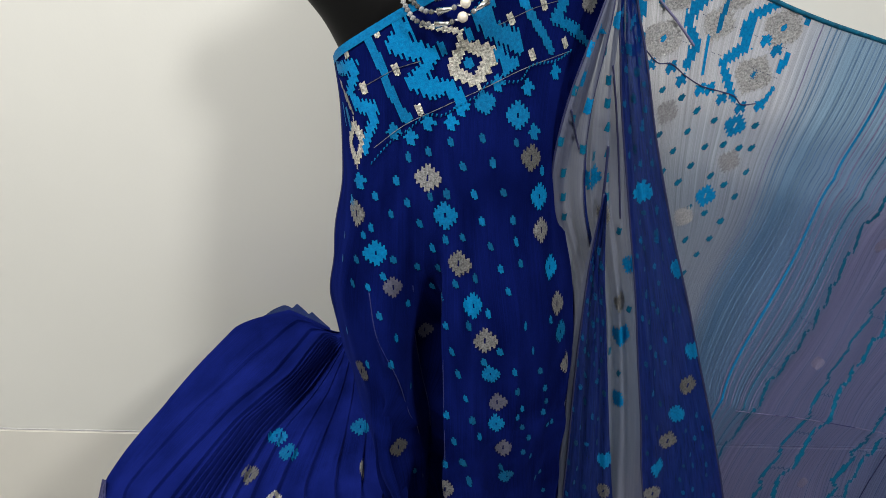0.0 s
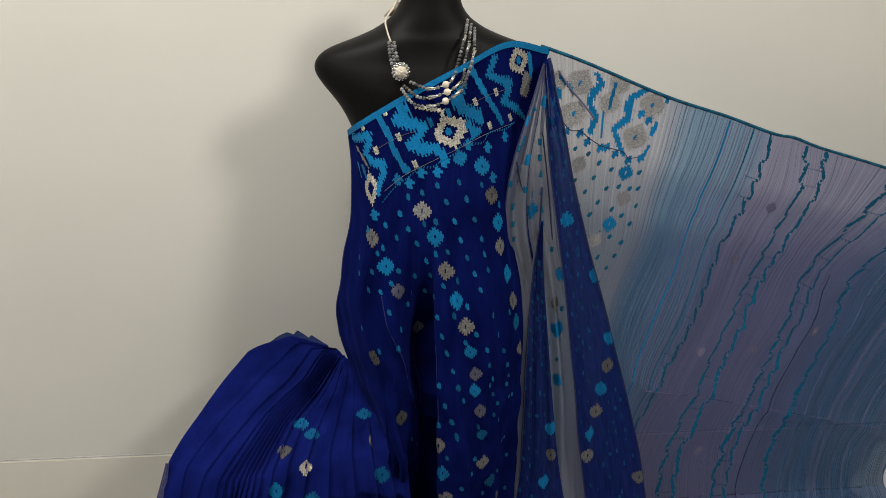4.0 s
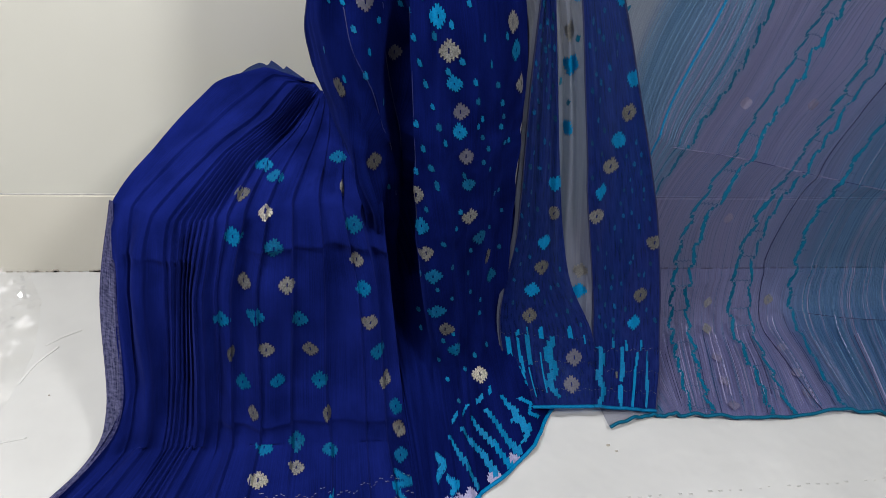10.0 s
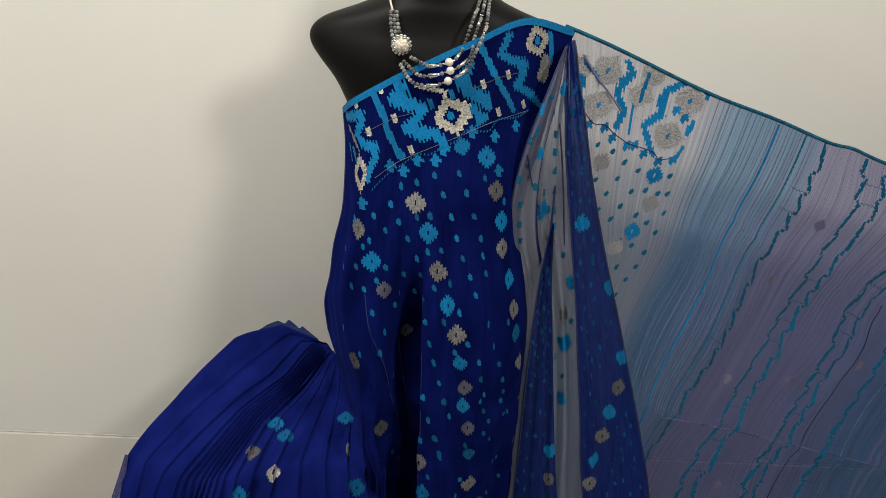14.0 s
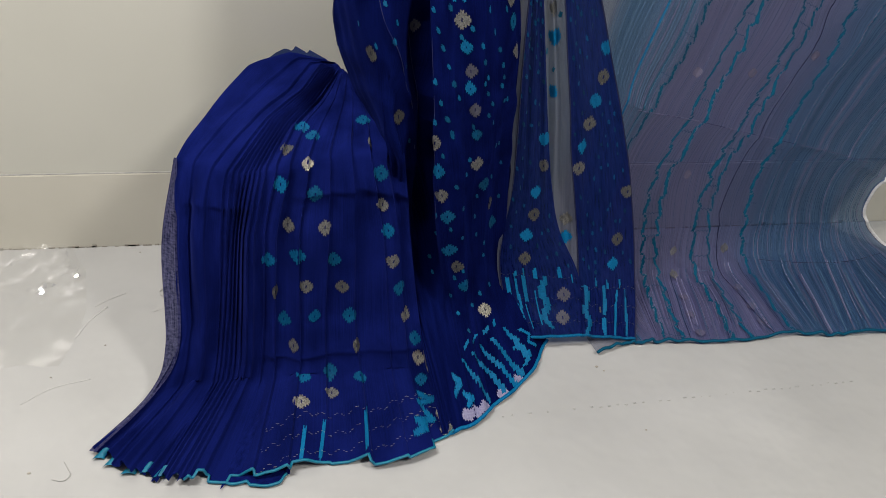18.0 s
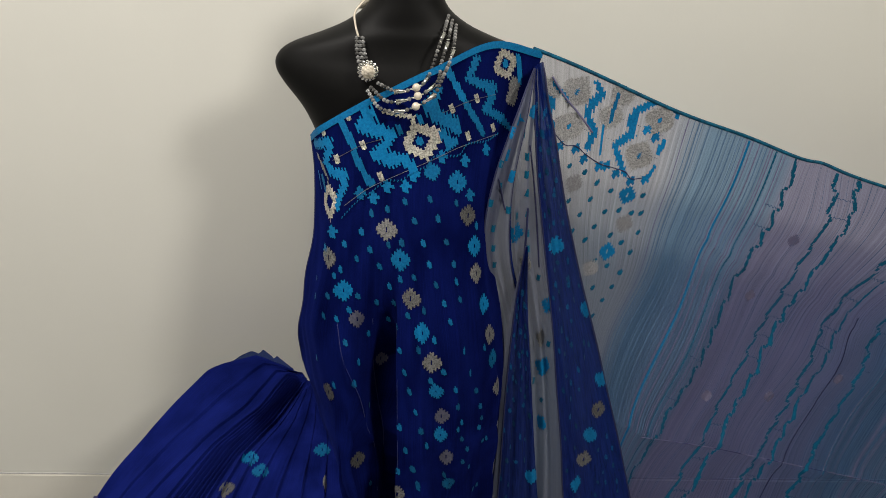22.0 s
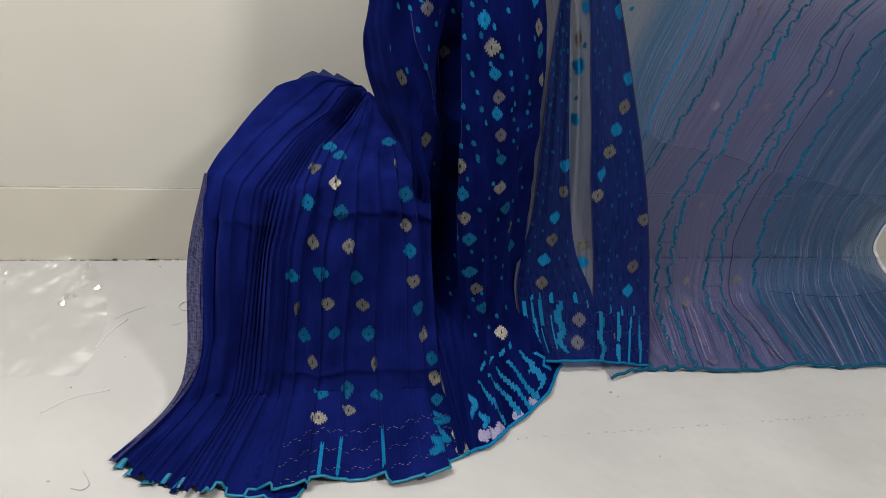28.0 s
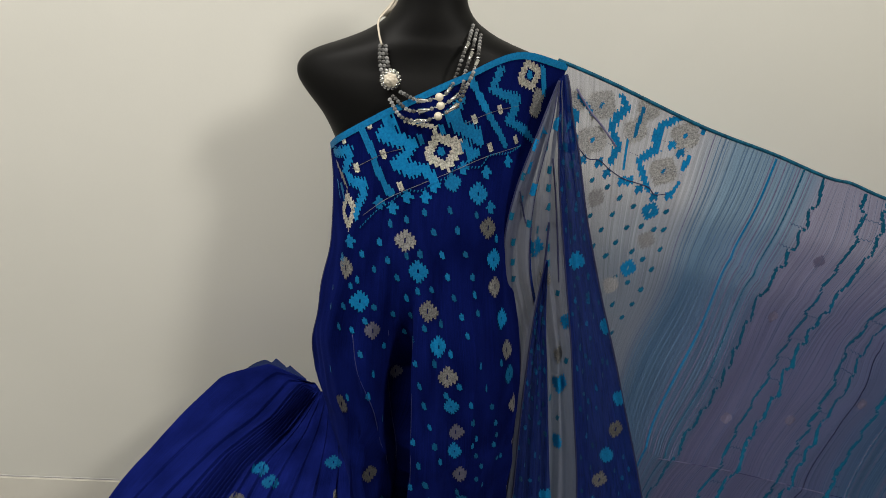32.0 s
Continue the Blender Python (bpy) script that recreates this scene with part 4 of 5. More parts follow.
woven("woven_bar", toothed([(0.052, 0.060, 0.0053), (0.060, 0.114, 0.0053)], on_yoke, 0.0026, 0.85), WOVEN, front, "bright teal slanting bar")
woven("woven_bar", toothed([(0.226, 0.012, 0.0053), (0.240, 0.064, 0.0053)], on_yoke, 0.0026, 0.85), WOVEN, front, "bright teal slanting bar")
woven("woven_bar", toothed([(0.242, 0.072, 0.0053), (0.264, 0.122, 0.0053)], on_yoke, 0.0026, 0.85), WOVEN, front, "bright teal slanting bar")
woven("woven_dash", toothed([(0.128, 0.054, 0.0037), (0.130, 0.066, 0.0037)], on_yoke, 0.0024), WOVEN, front, "small teal dash")
woven("woven_dash", toothed([(0.162, 0.054, 0.0037), (0.164, 0.066, 0.0037)], on_yoke, 0.0024), WOVEN, front, "small teal dash")
woven("woven_dash", toothed([(-0.026, 0.062, 0.0030), (-0.028, 0.084, 0.0030)], on_yoke, 0.0024), WOVEN, front, "small teal dash")
woven("woven_dash", toothed([(-0.040, 0.054, 0.0023), (-0.042, 0.078, 0.0023)], on_yoke, 0.0024), WOVEN, front, "small teal dash")
woven("woven_tuft", toothed([(0.118, 0.026, 0.0030), (0.132, 0.036, 0.0045), (0.154, 0.052, 0.0037), (0.152, 0.060, 0.0037)], on_yoke, 0.0026), BRIGHT, front, "silver thread tuft under the necklace")
woven("woven_tuft", toothed([(-0.022, 0.032, 0.0037), (-0.016, 0.048, 0.0030), (-0.012, 0.070, 0.0030)], on_yoke, 0.0026), ZARI, front, "silver thread tuft at the side")
figures("woven_diamond", FRONT, [(0.678, 0.061)], ring(0.028), BRIGHT, front, "silver thread diamond", -24, vary=1)
figures("woven_diamond", FRONT, [(0.157, 0.115)], [(0.5 * a, 0.5 * b, c, d) for a, b, c, d in ring(0.027)], BRIGHT, front, "narrow silver thread diamond at the side", -10, vary=1)
figures("woven_diamond", FRONT, [(0.900, 0.018)], ring(0.023), BRIGHT, front, "silver thread diamond", -24, vary=1)
figures("woven_tuft", FRONT, [(0.940, 0.036), (0.940, 0.047)], flower(0.013, 0), ZARI, front, "silver thread tuft", -24, vary=3)
figures("woven_core", FRONT, [(0.674, 0.061), (0.900, 0.018)], bud(0.01, 0.013), WOVEN, front, "teal heart of a diamond", -24)
figures("woven_dash", FRONT, [(0.154, 0.011), (0.238, 0.008), (0.307, 0.050), (0.198, 0.057), (0.449, 0.086), (0.770, 0.043), (0.837, 0.043), (0.829, 0.072), (0.902, 0.072)], bar(0.0075, 0.014, 3), BRIGHT, front, "silver thread dash", -26)
CROSSES = [(0.626, 0.104), (0.511, 0.100), (0.399, 0.111), (0.829, 0.093), (0.891, 0.090), (0.758, 0.082), (0.660, 0.093), (0.305, 0.107), (0.171, 0.158), (0.134, 0.186), (0.854, 0.129)]
figures("woven_cross", FRONT, CROSSES, CROSS, WOVEN, front, "teal stepped cross", -20)
figures("woven_flower", FRONT, [(0.729, 0.093)], flower(0.0125, 0), WOVEN, front, "teal stepped cross", -20)
for spots in ([(0.226, 0.122), (0.357, 0.100), (0.593, 0.090), (0.724, 0.082), (0.816, 0.079), (0.916, 0.079)], [(0.182, 0.057), (0.296, 0.050), (0.445, 0.047)], [(0.743, 0.043), (0.818, 0.043), (0.889, 0.043)]):
    cord("running_thread", even(FRONT.at(*np.array(spots).T, 0.0014), 60), 0.00045, ZARI, front, "fine pale running thread")
spots = even(FRONT.at(*np.array([(0.211, 0.140), (0.292, 0.118), (0.378, 0.104), (0.501, 0.093), (0.595, 0.097), (0.658, 0.090), (0.708, 0.086), (0.739, 0.079), (0.806, 0.086), (0.831, 0.079), (0.887, 0.082), (0.919, 0.079)]).T, 0.0015), 110)
bm = bmesh.new()
for k, p in enumerate(spots):
    if k % 2:
        bmesh.ops.create_cube(bm, size=1.0, matrix=Matrix.Translation(p) @ pose(0, 0, 0, 0, 15, 0) @ Matrix.Diagonal((0.0014, 0.001, 0.0036, 1)))
tagged(part("running_stitch", bm, WOVEN, front, "row of small teal stitches under the yoke"), kind="stuff")

# Thin blue cords paint the light caught on the fold edges.
for spots in ([(0.579, 0.27), (0.584, 0.37), (0.585, 0.48), (0.574, 0.587), (0.548, 0.72)], [(0.235, 0.27), (0.27, 0.31), (0.305, 0.355), (0.34, 0.42), (0.362, 0.49), (0.363, 0.6)], [(0.405, 0.27), (0.41, 0.33), (0.43, 0.4), (0.46, 0.49), (0.44, 0.58)]):
    cord("fold_glint", even(FRONT.at(*np.array(spots).T, 0.0003), 70), 0.0006, RIM, front, "painted light along a fold edge")

# front: silver and teal flowers in slanting columns
FS = [(0.497, 0.158), (0.850, 0.150), (0.159, 0.194), (0.643, 0.237), (0.881, 0.215), (0.710, 0.301), (0.912, 0.287), (0.935, 0.369), (0.342, 0.505), (0.203, 0.362), (0.585, 0.545), (0.752, 0.613), (0.595, 0.670), (0.823, 0.724), (0.628, 0.781)]
FB = [(0.812, 0.111), (0.585, 0.197), (0.246, 0.233), (0.877, 0.186), (0.906, 0.251), (0.683, 0.269), (0.914, 0.319), (0.591, 0.609), (0.783, 0.677), (0.610, 0.710), (0.651, 0.817), (0.856, 0.756), (0.603, 0.756)]
FH = [(0.317, 0.265), (0.434, 0.337), (0.741, 0.376), (0.754, 0.473)]
FT = [(0.722, 0.337), (0.737, 0.409), (0.756, 0.541)]
figures("woven_flower", FRONT, FS, flower(0.0145), ZARI, front, "silver thread flower", 0, lean=0.08)
figures("woven_flower", FRONT, [(0.768, 0.900)], flower(0.015), BRIGHT, front, "bright silver thread flower", 0, lean=0.08)
# Silver flowers in shade: the darkness is put into their grey.
figures("woven_flower", FRONT, FH, flower(0.0125), SHADED, front, "silver flower with shade in its grey", 0, lean=0.08)
# Small flowers in shadow, darkened through their thread colour.
figures("woven_flower", FRONT, FT, flower(0.012, 0.1), BUD_SHADE_TEAL, front, "small teal flower with shade in its colour", 0, lean=0.3)
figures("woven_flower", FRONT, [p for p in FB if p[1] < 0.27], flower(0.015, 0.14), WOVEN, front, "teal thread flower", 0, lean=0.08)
# Lower flowers carry their shade as a darker teal.
figures("woven_flower", FRONT, [p for p in FB if p[1] >= 0.27], flower(0.0145, 0.14), BUD_SHADE_TEAL, front, "teal thread flower", 0, lean=0.08)
BUDS_HIGH = [(0.624, 0.122), (0.729, 0.122), (0.812, 0.133), (0.670, 0.147), (0.758, 0.147), (0.883, 0.165), (0.511, 0.129), (0.386, 0.133), (0.324, 0.161), (0.232, 0.176), (0.597, 0.176), (0.507, 0.179), (0.708, 0.176), (0.783, 0.176), (0.380, 0.186), (0.303, 0.197), (0.221, 0.208), (0.443, 0.208), (0.729, 0.201), (0.802, 0.201), (0.196, 0.215), (0.098, 0.233), (0.587, 0.219), (0.662, 0.215), (0.520, 0.229), (0.747, 0.222), (0.806, 0.219), (0.121, 0.251), (0.182, 0.240), (0.317, 0.240), (0.278, 0.255), (0.545, 0.247), (0.766, 0.240), (0.812, 0.237), (0.428, 0.251), (0.179, 0.265), (0.230, 0.265), (0.628, 0.255), (0.695, 0.247), (0.474, 0.272), (0.578, 0.269), (0.777, 0.258), (0.380, 0.287)]
BUDS_MIDDLE = [(0.271, 0.290), (0.319, 0.315), (0.159, 0.326), (0.226, 0.348), (0.296, 0.337), (0.595, 0.294), (0.668, 0.287), (0.724, 0.276), (0.806, 0.290), (0.883, 0.297), (0.612, 0.319), (0.745, 0.312), (0.831, 0.323), (0.630, 0.341), (0.704, 0.323), (0.777, 0.337), (0.846, 0.351), (0.355, 0.384), (0.653, 0.366), (0.781, 0.362), (0.858, 0.380), (0.591, 0.394), (0.670, 0.394), (0.791, 0.391), (0.862, 0.405), (0.612, 0.441), (0.793, 0.430), (0.900, 0.487), (0.689, 0.426), (0.808, 0.466), (0.639, 0.487), (0.821, 0.527), (0.747, 0.520), (0.655, 0.520), (0.875, 0.599), (0.355, 0.574), (0.587, 0.498)]
BUDS_LOW = [(0.643, 0.487), (0.655, 0.527), (0.614, 0.574), (0.779, 0.401), (0.854, 0.426), (0.885, 0.487), (0.795, 0.498), (0.846, 0.595), (0.891, 0.659), (0.434, 0.781), (0.424, 0.810), (0.434, 0.832), (0.553, 0.713), (0.658, 0.742), (0.668, 0.699), (0.758, 0.699), (0.706, 0.634), (0.747, 0.753), (0.781, 0.788), (0.647, 0.788), (0.754, 0.867), (0.702, 0.885), (0.616, 0.885), (0.647, 0.918), (0.583, 0.835), (0.614, 0.799), (0.816, 0.857), (0.787, 0.771), (0.727, 0.599), (0.827, 0.677), (0.889, 0.724), (0.743, 0.728), (0.653, 0.649), (0.618, 0.728)]
for spots in (BUDS_HIGH, BUDS_MIDDLE, BUDS_LOW):
    for u, v in spots:
        w, h = random.uniform(0.0055, 0.0078), random.uniform(0.0095, 0.0125)
        woven("woven_bud", stamp(FRONT, u, v, bud(w, h), random.uniform(-8, 8), lean=0.25), BUD_SHADE_TEAL, front)
BARS_UPPER = ([(0.289, 1.414, 0.0034), (0.325, 1.452, 0.0042)],
              [(0.318, 1.409, 0.0034), (0.346, 1.452, 0.0042)],
              [(0.345, 1.409, 0.0034), (0.365, 1.441, 0.0051)],
              [(0.262, 1.414, 0.0034), (0.288, 1.452, 0.0042)],
              [(0.291, 1.457, 0.0042), (0.311, 1.489, 0.0042)],
              [(0.329, 1.457, 0.0042), (0.344, 1.489, 0.0051)],
              [(0.347, 1.452, 0.0042), (0.370, 1.495, 0.0051)],
              [(0.367, 1.446, 0.0042), (0.387, 1.489, 0.0051)])
BARS_LOWER = ([(0.378, 1.398, 0.0034), (0.396, 1.435, 0.0042), (0.388, 1.441, 0.0042)],
              [(0.394, 1.441, 0.0042), (0.403, 1.473, 0.0051), (0.395, 1.479, 0.0042)],
              [(0.277, 1.398, 0.0042), (0.285, 1.392, 0.0034)],
              [(0.295, 1.398, 0.0034), (0.310, 1.392, 0.0034)],
              [(0.336, 1.392, 0.0051), (0.342, 1.387, 0.0034)],
              [(0.356, 1.387, 0.0034), (0.359, 1.376, 0.0025)],
              [(0.206, 1.435, 0.0059), (0.236, 1.441, 0.0068), (0.197, 1.457, 0.0059)],
              [(0.240, 1.457, 0.0051), (0.263, 1.468, 0.0068), (0.246, 1.473, 0.0051)])
for path in BARS_UPPER + BARS_LOWER:
    woven("woven_bar", toothed(path, lambda a, b: FRONT.at(a / 0.45, b / 1.5, 0.0013), 0.0024, 0.7), WOVEN, front, "teal toothed border bar")
figures("woven_zigzag", FRONT, [(0.922, 0.965), (0.95, 0.935)], winding(0.6), WOVEN, front, "teal stepped zigzag", -25)
figures("woven_patch", FRONT, [(0.6, 0.992), (0.53, 0.99), (0.655, 0.994), (0.76, 0.995), (0.84, 0.995)], flower(0.014, 0), LILAC, front, "pale lilac woven patch", -25)

# pleats
PS = [(0.515, 0.452), (0.853, 0.469), (0.870, 0.577), (0.593, 0.611), (0.701, 0.615), (0.890, 0.665), (0.548, 0.707), (0.651, 0.695), (0.753, 0.703), (0.937, 0.757), (0.614, 0.799), (0.784, 0.812), (0.726, 0.900)]
PB = [(0.543, 0.385), (0.617, 0.418), (0.834, 0.356), (0.530, 0.527), (0.662, 0.552), (0.886, 0.523), (0.875, 0.619), (0.518, 0.661), (0.626, 0.653), (0.731, 0.665), (0.915, 0.707), (0.584, 0.753), (0.678, 0.741), (0.771, 0.749), (0.972, 0.807), (0.650, 0.883), (0.723, 0.866), (0.789, 0.883), (0.969, 0.891)]
figures("woven_flower", PLEATS, [(0.629, 0.498), (0.650, 0.922), (0.978, 0.849)], flower(0.0165), BRIGHT, pleats, "bright silver thread flower", 8, lean=0.05, vary=8)
figures("woven_flower", PLEATS, PS, flower(0.0145), ZARI, pleats, "silver thread flower", 8, lean=0.05, vary=12)
# Teal flowers here are darkened in colour for the pleats' shade.
figures("woven_flower", PLEATS, PB, flower(0.015, 0.14), BUD_SHADE_TEAL, pleats, "teal thread flower", 8, lean=0.05, vary=12)
figures("woven_bar", PLEATS, [(0.662, 0.983), (0.704, 0.971), (0.790, 0.962)], bar(0.007, 0.1, 3), WOVEN, pleats, "teal border bar", 5, vary=4)
woven("woven_zigzag", toothed([(0.893, 1.191, 0.0070), (0.934, 1.213, 0.0060), (0.879, 1.213, 0.0060), (0.911, 1.256, 0.0070), (0.856, 1.246, 0.0060), (0.880, 1.262, 0.0080), (0.847, 1.267, 0.0060)], lambda a, b: PLEATS.at(a / 0.95, b / 1.3, 0.0013)), WOVEN, pleats, "teal stepped zigzag")
figures("woven_flower", PLEATS, [(0.990, 0.962), (0.984, 0.990)], flower(0.016), BRIGHT, pleats, "silver thread flower", 5)
threads = []
for base in (0.946, 0.971, 0.996):
    for k in range(90):
        u = 0.56 + 0.43 * k / 90
        if k % 3 < 2:
            threads.append(stamp(PLEATS, u, base - 0.06 * (u - 0.56) + 0.003 * math.sin(k * 0.8), [(-0.0019, 0.0019, -0.0005, 0.0005)]))
woven("running_thread", threads, BRIGHT, pleats, "fine pale running threads", "stuff")

# shoulder folds
WS = [(0.759, 0.491), (0.367, 0.560), (0.114, 0.648), (0.709, 0.761), (0.937, 0.685)]
WB = [(0.937, 0.453), (0.519, 0.522), (0.203, 0.610), (0.608, 0.811), (0.405, 0.289), (0.990, 0.365)]
figures("woven_flower", WIDE, WS, flower(0.0155), ZARI, wide, "silver thread flower")
figures("woven_flower", WIDE, WB, flower(0.0155, 0.0), WOVEN, wide, "teal thread flower")
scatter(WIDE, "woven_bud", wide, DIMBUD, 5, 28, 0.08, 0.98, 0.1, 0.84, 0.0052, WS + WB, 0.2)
for path in ([(0.065, 0.948, 0.0025), (0.066, 1.003, 0.0051), (0.066, 1.031, 0.0034)],
             [(0.063, 1.045, 0.0051), (0.066, 1.100, 0.0034)],
             [(0.099, 0.962, 0.0025), (0.091, 1.017, 0.0034), (0.093, 1.093, 0.0034)],
             [(0.123, 0.962, 0.0025), (0.127, 1.093, 0.0025)],
             [(0.044, 0.927, 0.0025), (0.046, 0.948, 0.0025)],
             [(0.072, 0.934, 0.0025), (0.074, 0.955, 0.0025)],
             [(0.108, 0.934, 0.0025), (0.106, 0.955, 0.0025)]):
    woven("woven_bar", toothed(path, lambda a, b: WIDE.at(a / 0.15, b / 1.1, 0.0013), 0.0024, 0.7), WOVEN, wide, "teal toothed border bar")
woven("woven_zigzag", toothed([(0.011, 0.948, 0.0042), (0.019, 0.975, 0.0059), (0.009, 1.024, 0.0051), (0.023, 1.059, 0.0059), (0.015, 1.093, 0.0042)], lambda a, b: WIDE.at(a / 0.15, b / 1.1, 0.0013)), WOVEN, wide, "teal stepped zigzag")
figures("woven_dash", WIDE, [(0.36, 0.925)], bar(0.006, 0.014, 3), ZARI, wide, "silver thread dash")
for drape, owner, rows in ((WIDE, wide, (0.868, 0.915, 0.96)), (NARROW, narrow, (0.8, 0.87, 0.95))):
    threads = [stamp(drape, 0.02 + 0.96 * k / 44, v + 0.003 * math.sin(k * 0.9), [(-0.0011, 0.0011, -0.0004, 0.0004)]) for v in rows for k in range(44) if k % 3 < 2]
    woven("running_thread", threads, ZARI, owner, "fine pale running threads", "stuff")
NS = [(0.814, 0.496), (0.559, 0.619), (0.339, 0.748)]
NB = [(0.864, 0.439), (0.593, 0.561), (0.407, 0.676)]
figures("woven_flower", NARROW, NS, flower(0.0145), ZARI, narrow, "silver thread flower")
figures("woven_flower", NARROW, NB, flower(0.0145, 0.0), WOVEN, narrow, "teal thread flower")
scatter(NARROW, "woven_bud", narrow, DIMBUD, 4, 20, 0.08, 0.98, 0.1, 0.78, 0.0052, NS + NB, 0.2)
for path in ([(0.010, 0.610, 0.0042), (0.010, 0.664, 0.0051)],
             [(0.013, 0.669, 0.0051), (0.005, 0.734, 0.0042)],
             [(0.025, 0.610, 0.0025), (0.028, 0.669, 0.0025), (0.020, 0.728, 0.0017)],
             [(0.041, 0.604, 0.0034), (0.041, 0.658, 0.0042)],
             [(0.038, 0.669, 0.0025), (0.038, 0.728, 0.0025)],
             [(0.061, 0.637, 0.0025), (0.061, 0.718, 0.0025)],
             [(0.028, 0.594, 0.0025), (0.025, 0.604, 0.0034)],
             [(0.043, 0.588, 0.0025), (0.043, 0.604, 0.0025)],
             [(0.066, 0.583, 0.0025), (0.064, 0.604, 0.0042)],
             [(0.114, 0.577, 0.0025), (0.112, 0.599, 0.0042)],
             [(0.135, 0.594, 0.0025), (0.135, 0.610, 0.0025)]):
    woven("woven_bar", toothed(path, lambda a, b: NARROW.at(a / 0.15, b / 0.75, 0.0013), 0.0024, 0.7), WOVEN, narrow, "teal toothed border bar")
woven("woven_zigzag", toothed([(0.081, 0.604, 0.0051), (0.071, 0.637, 0.0059), (0.081, 0.669, 0.0068), (0.066, 0.701, 0.0059), (0.079, 0.728, 0.0042)], lambda a, b: NARROW.at(a / 0.15, b / 0.75, 0.0013)), WOVEN, narrow, "teal stepped zigzag")
figures("woven_flower", NARROW, [(0.780, 0.856), (0.729, 0.935)], flower(0.016), SHADED, narrow, "dull grey thread flower")
AB = [(0.504, 0.365), (0.874, 0.566), (0.647, 0.685), (0.597, 0.748), (0.798, 0.931), (0.706, 0.685)]
AS = [(0.605, 0.453), (0.672, 0.641), (0.807, 0.912), (0.781, 0.956)]
figures("woven_flower", FAN, AB, flower(0.0155, 0.0), WOVEN, fan, "teal thread flower")
figures("woven_flower", FAN, AS, flower(0.015, 0.0), ZARI, fan, "dull silver thread flower")
for u, v in [(0.034, 0.207), (0.185, 0.252), (0.034, 0.283), (0.336, 0.302), (0.143, 0.346), (0.143, 0.403), (0.471, 0.164), (0.630, 0.201), (0.639, 0.233), (0.664, 0.270), (0.664, 0.315), (0.664, 0.365), (0.513, 0.321), (0.647, 0.409), (0.126, 0.453), (0.798, 0.497), (0.353, 0.553), (0.294, 0.629), (0.353, 0.667), (0.286, 0.698), (0.613, 0.723), (0.798, 0.654), (0.496, 0.704)]:
    woven("woven_bud", stamp(FAN, u, v, bar(0.0066, 0.0125, 3), random.uniform(-6, 6)), TEALDARK, fan)
figures("woven_cross", FAN, [(0.639, 0.126), (0.185, 0.138)], CROSS, WOVEN, fan, "teal stepped cross", 0)
figures("woven_dash", FAN, [(0.042, 0.157), (0.176, 0.195), (0.328, 0.233)], bar(0.008, 0.02, 3), WOVEN, fan, "teal dash", 4)

# end panel: figured corner, buds, then stripes
def on_panel(a, b):
    return PALLU.at(a / 2.3, b / 1.07, 0.0012)


DIA = [(0.033, 0.037), (0.028, 0.094), (0.103, 0.027), (0.093, 0.097)]
figures("woven_diamond", PALLU, DIA, ring(0.026, 0.16), PALEZARI, pallu, "pale silver thread diamond", 25)
figures("woven_core", PALLU, DIA, bud(0.007, 0.012), WOVEN, pallu, "teal heart of a diamond", 25)
figures("woven_diamond", PALLU, [(0.063, 0.053), (0.010, 0.053), (0.070, 0.010)], flower(0.022, 0), PALEZARI, pallu, "faint pale thread flower", 25)
woven("woven_zigzag", toothed([(0.011, 0.068, 0.0041), (0.029, 0.072, 0.0066), (0.023, 0.093, 0.0066), (0.029, 0.107, 0.0049)], on_panel), WOVEN, pallu, "teal stepped zigzag")
woven("woven_zigzag", toothed([(0.034, 0.043, 0.0041), (0.052, 0.054, 0.0049), (0.058, 0.061, 0.0033)], on_panel), WOVEN, pallu, "teal stepped zigzag")
woven("woven_zigzag", toothed([(0.109, 0.011, 0.0049), (0.121, 0.025, 0.0066), (0.104, 0.050, 0.0074), (0.098, 0.072, 0.0066), (0.115, 0.093, 0.0074), (0.104, 0.122, 0.0049)], on_panel), WOVEN, pallu, "teal stepped zigzag")
woven("woven_zigzag", toothed([(0.219, 0.000, 0.0049), (0.190, 0.029, 0.0066), (0.184, 0.050, 0.0074), (0.190, 0.072, 0.0074), (0.161, 0.104, 0.0057), (0.173, 0.122, 0.0066), (0.190, 0.143, 0.0049)], on_panel), WOVEN, pallu, "teal stepped zigzag")
woven("woven_zigzag", toothed([(0.254, 0.061, 0.0041), (0.248, 0.086, 0.0049)], on_panel), WOVEN, pallu, "teal stepped zigzag")
woven("woven_zigzag", toothed([(0.259, 0.000, 0.0033), (0.265, 0.011, 0.0049)], on_panel), WOVEN, pallu, "teal stepped zigzag")
woven("woven_bar", toothed([(0.150, 0.014, 0.0033), (0.144, 0.068, 0.0033)], on_panel, 0.0024, 0.85), WOVEN, pallu, "teal bar")
woven("woven_bar", toothed([(0.132, 0.079, 0.0033), (0.132, 0.125, 0.0033)], on_panel, 0.0024, 0.85), WOVEN, pallu, "teal bar")
woven("woven_bar", toothed([(0.242, 0.132, 0.0033), (0.248, 0.111, 0.0033)], on_panel, 0.0024, 0.85), WOVEN, pallu, "teal bar")
QS = [(0.035, 0.164), (0.093, 0.211), (0.058, 0.284)]
QB = [(0.090, 0.164), (0.078, 0.261)]
figures("woven_flower", PALLU, QS, flower(0.016, 0), HAZED, pallu, "dull silver thread flower", 20)
figures("woven_flower", PALLU, QB, flower(0.0155, 0.2), WOVEN, pallu, "teal thread flower", 10)
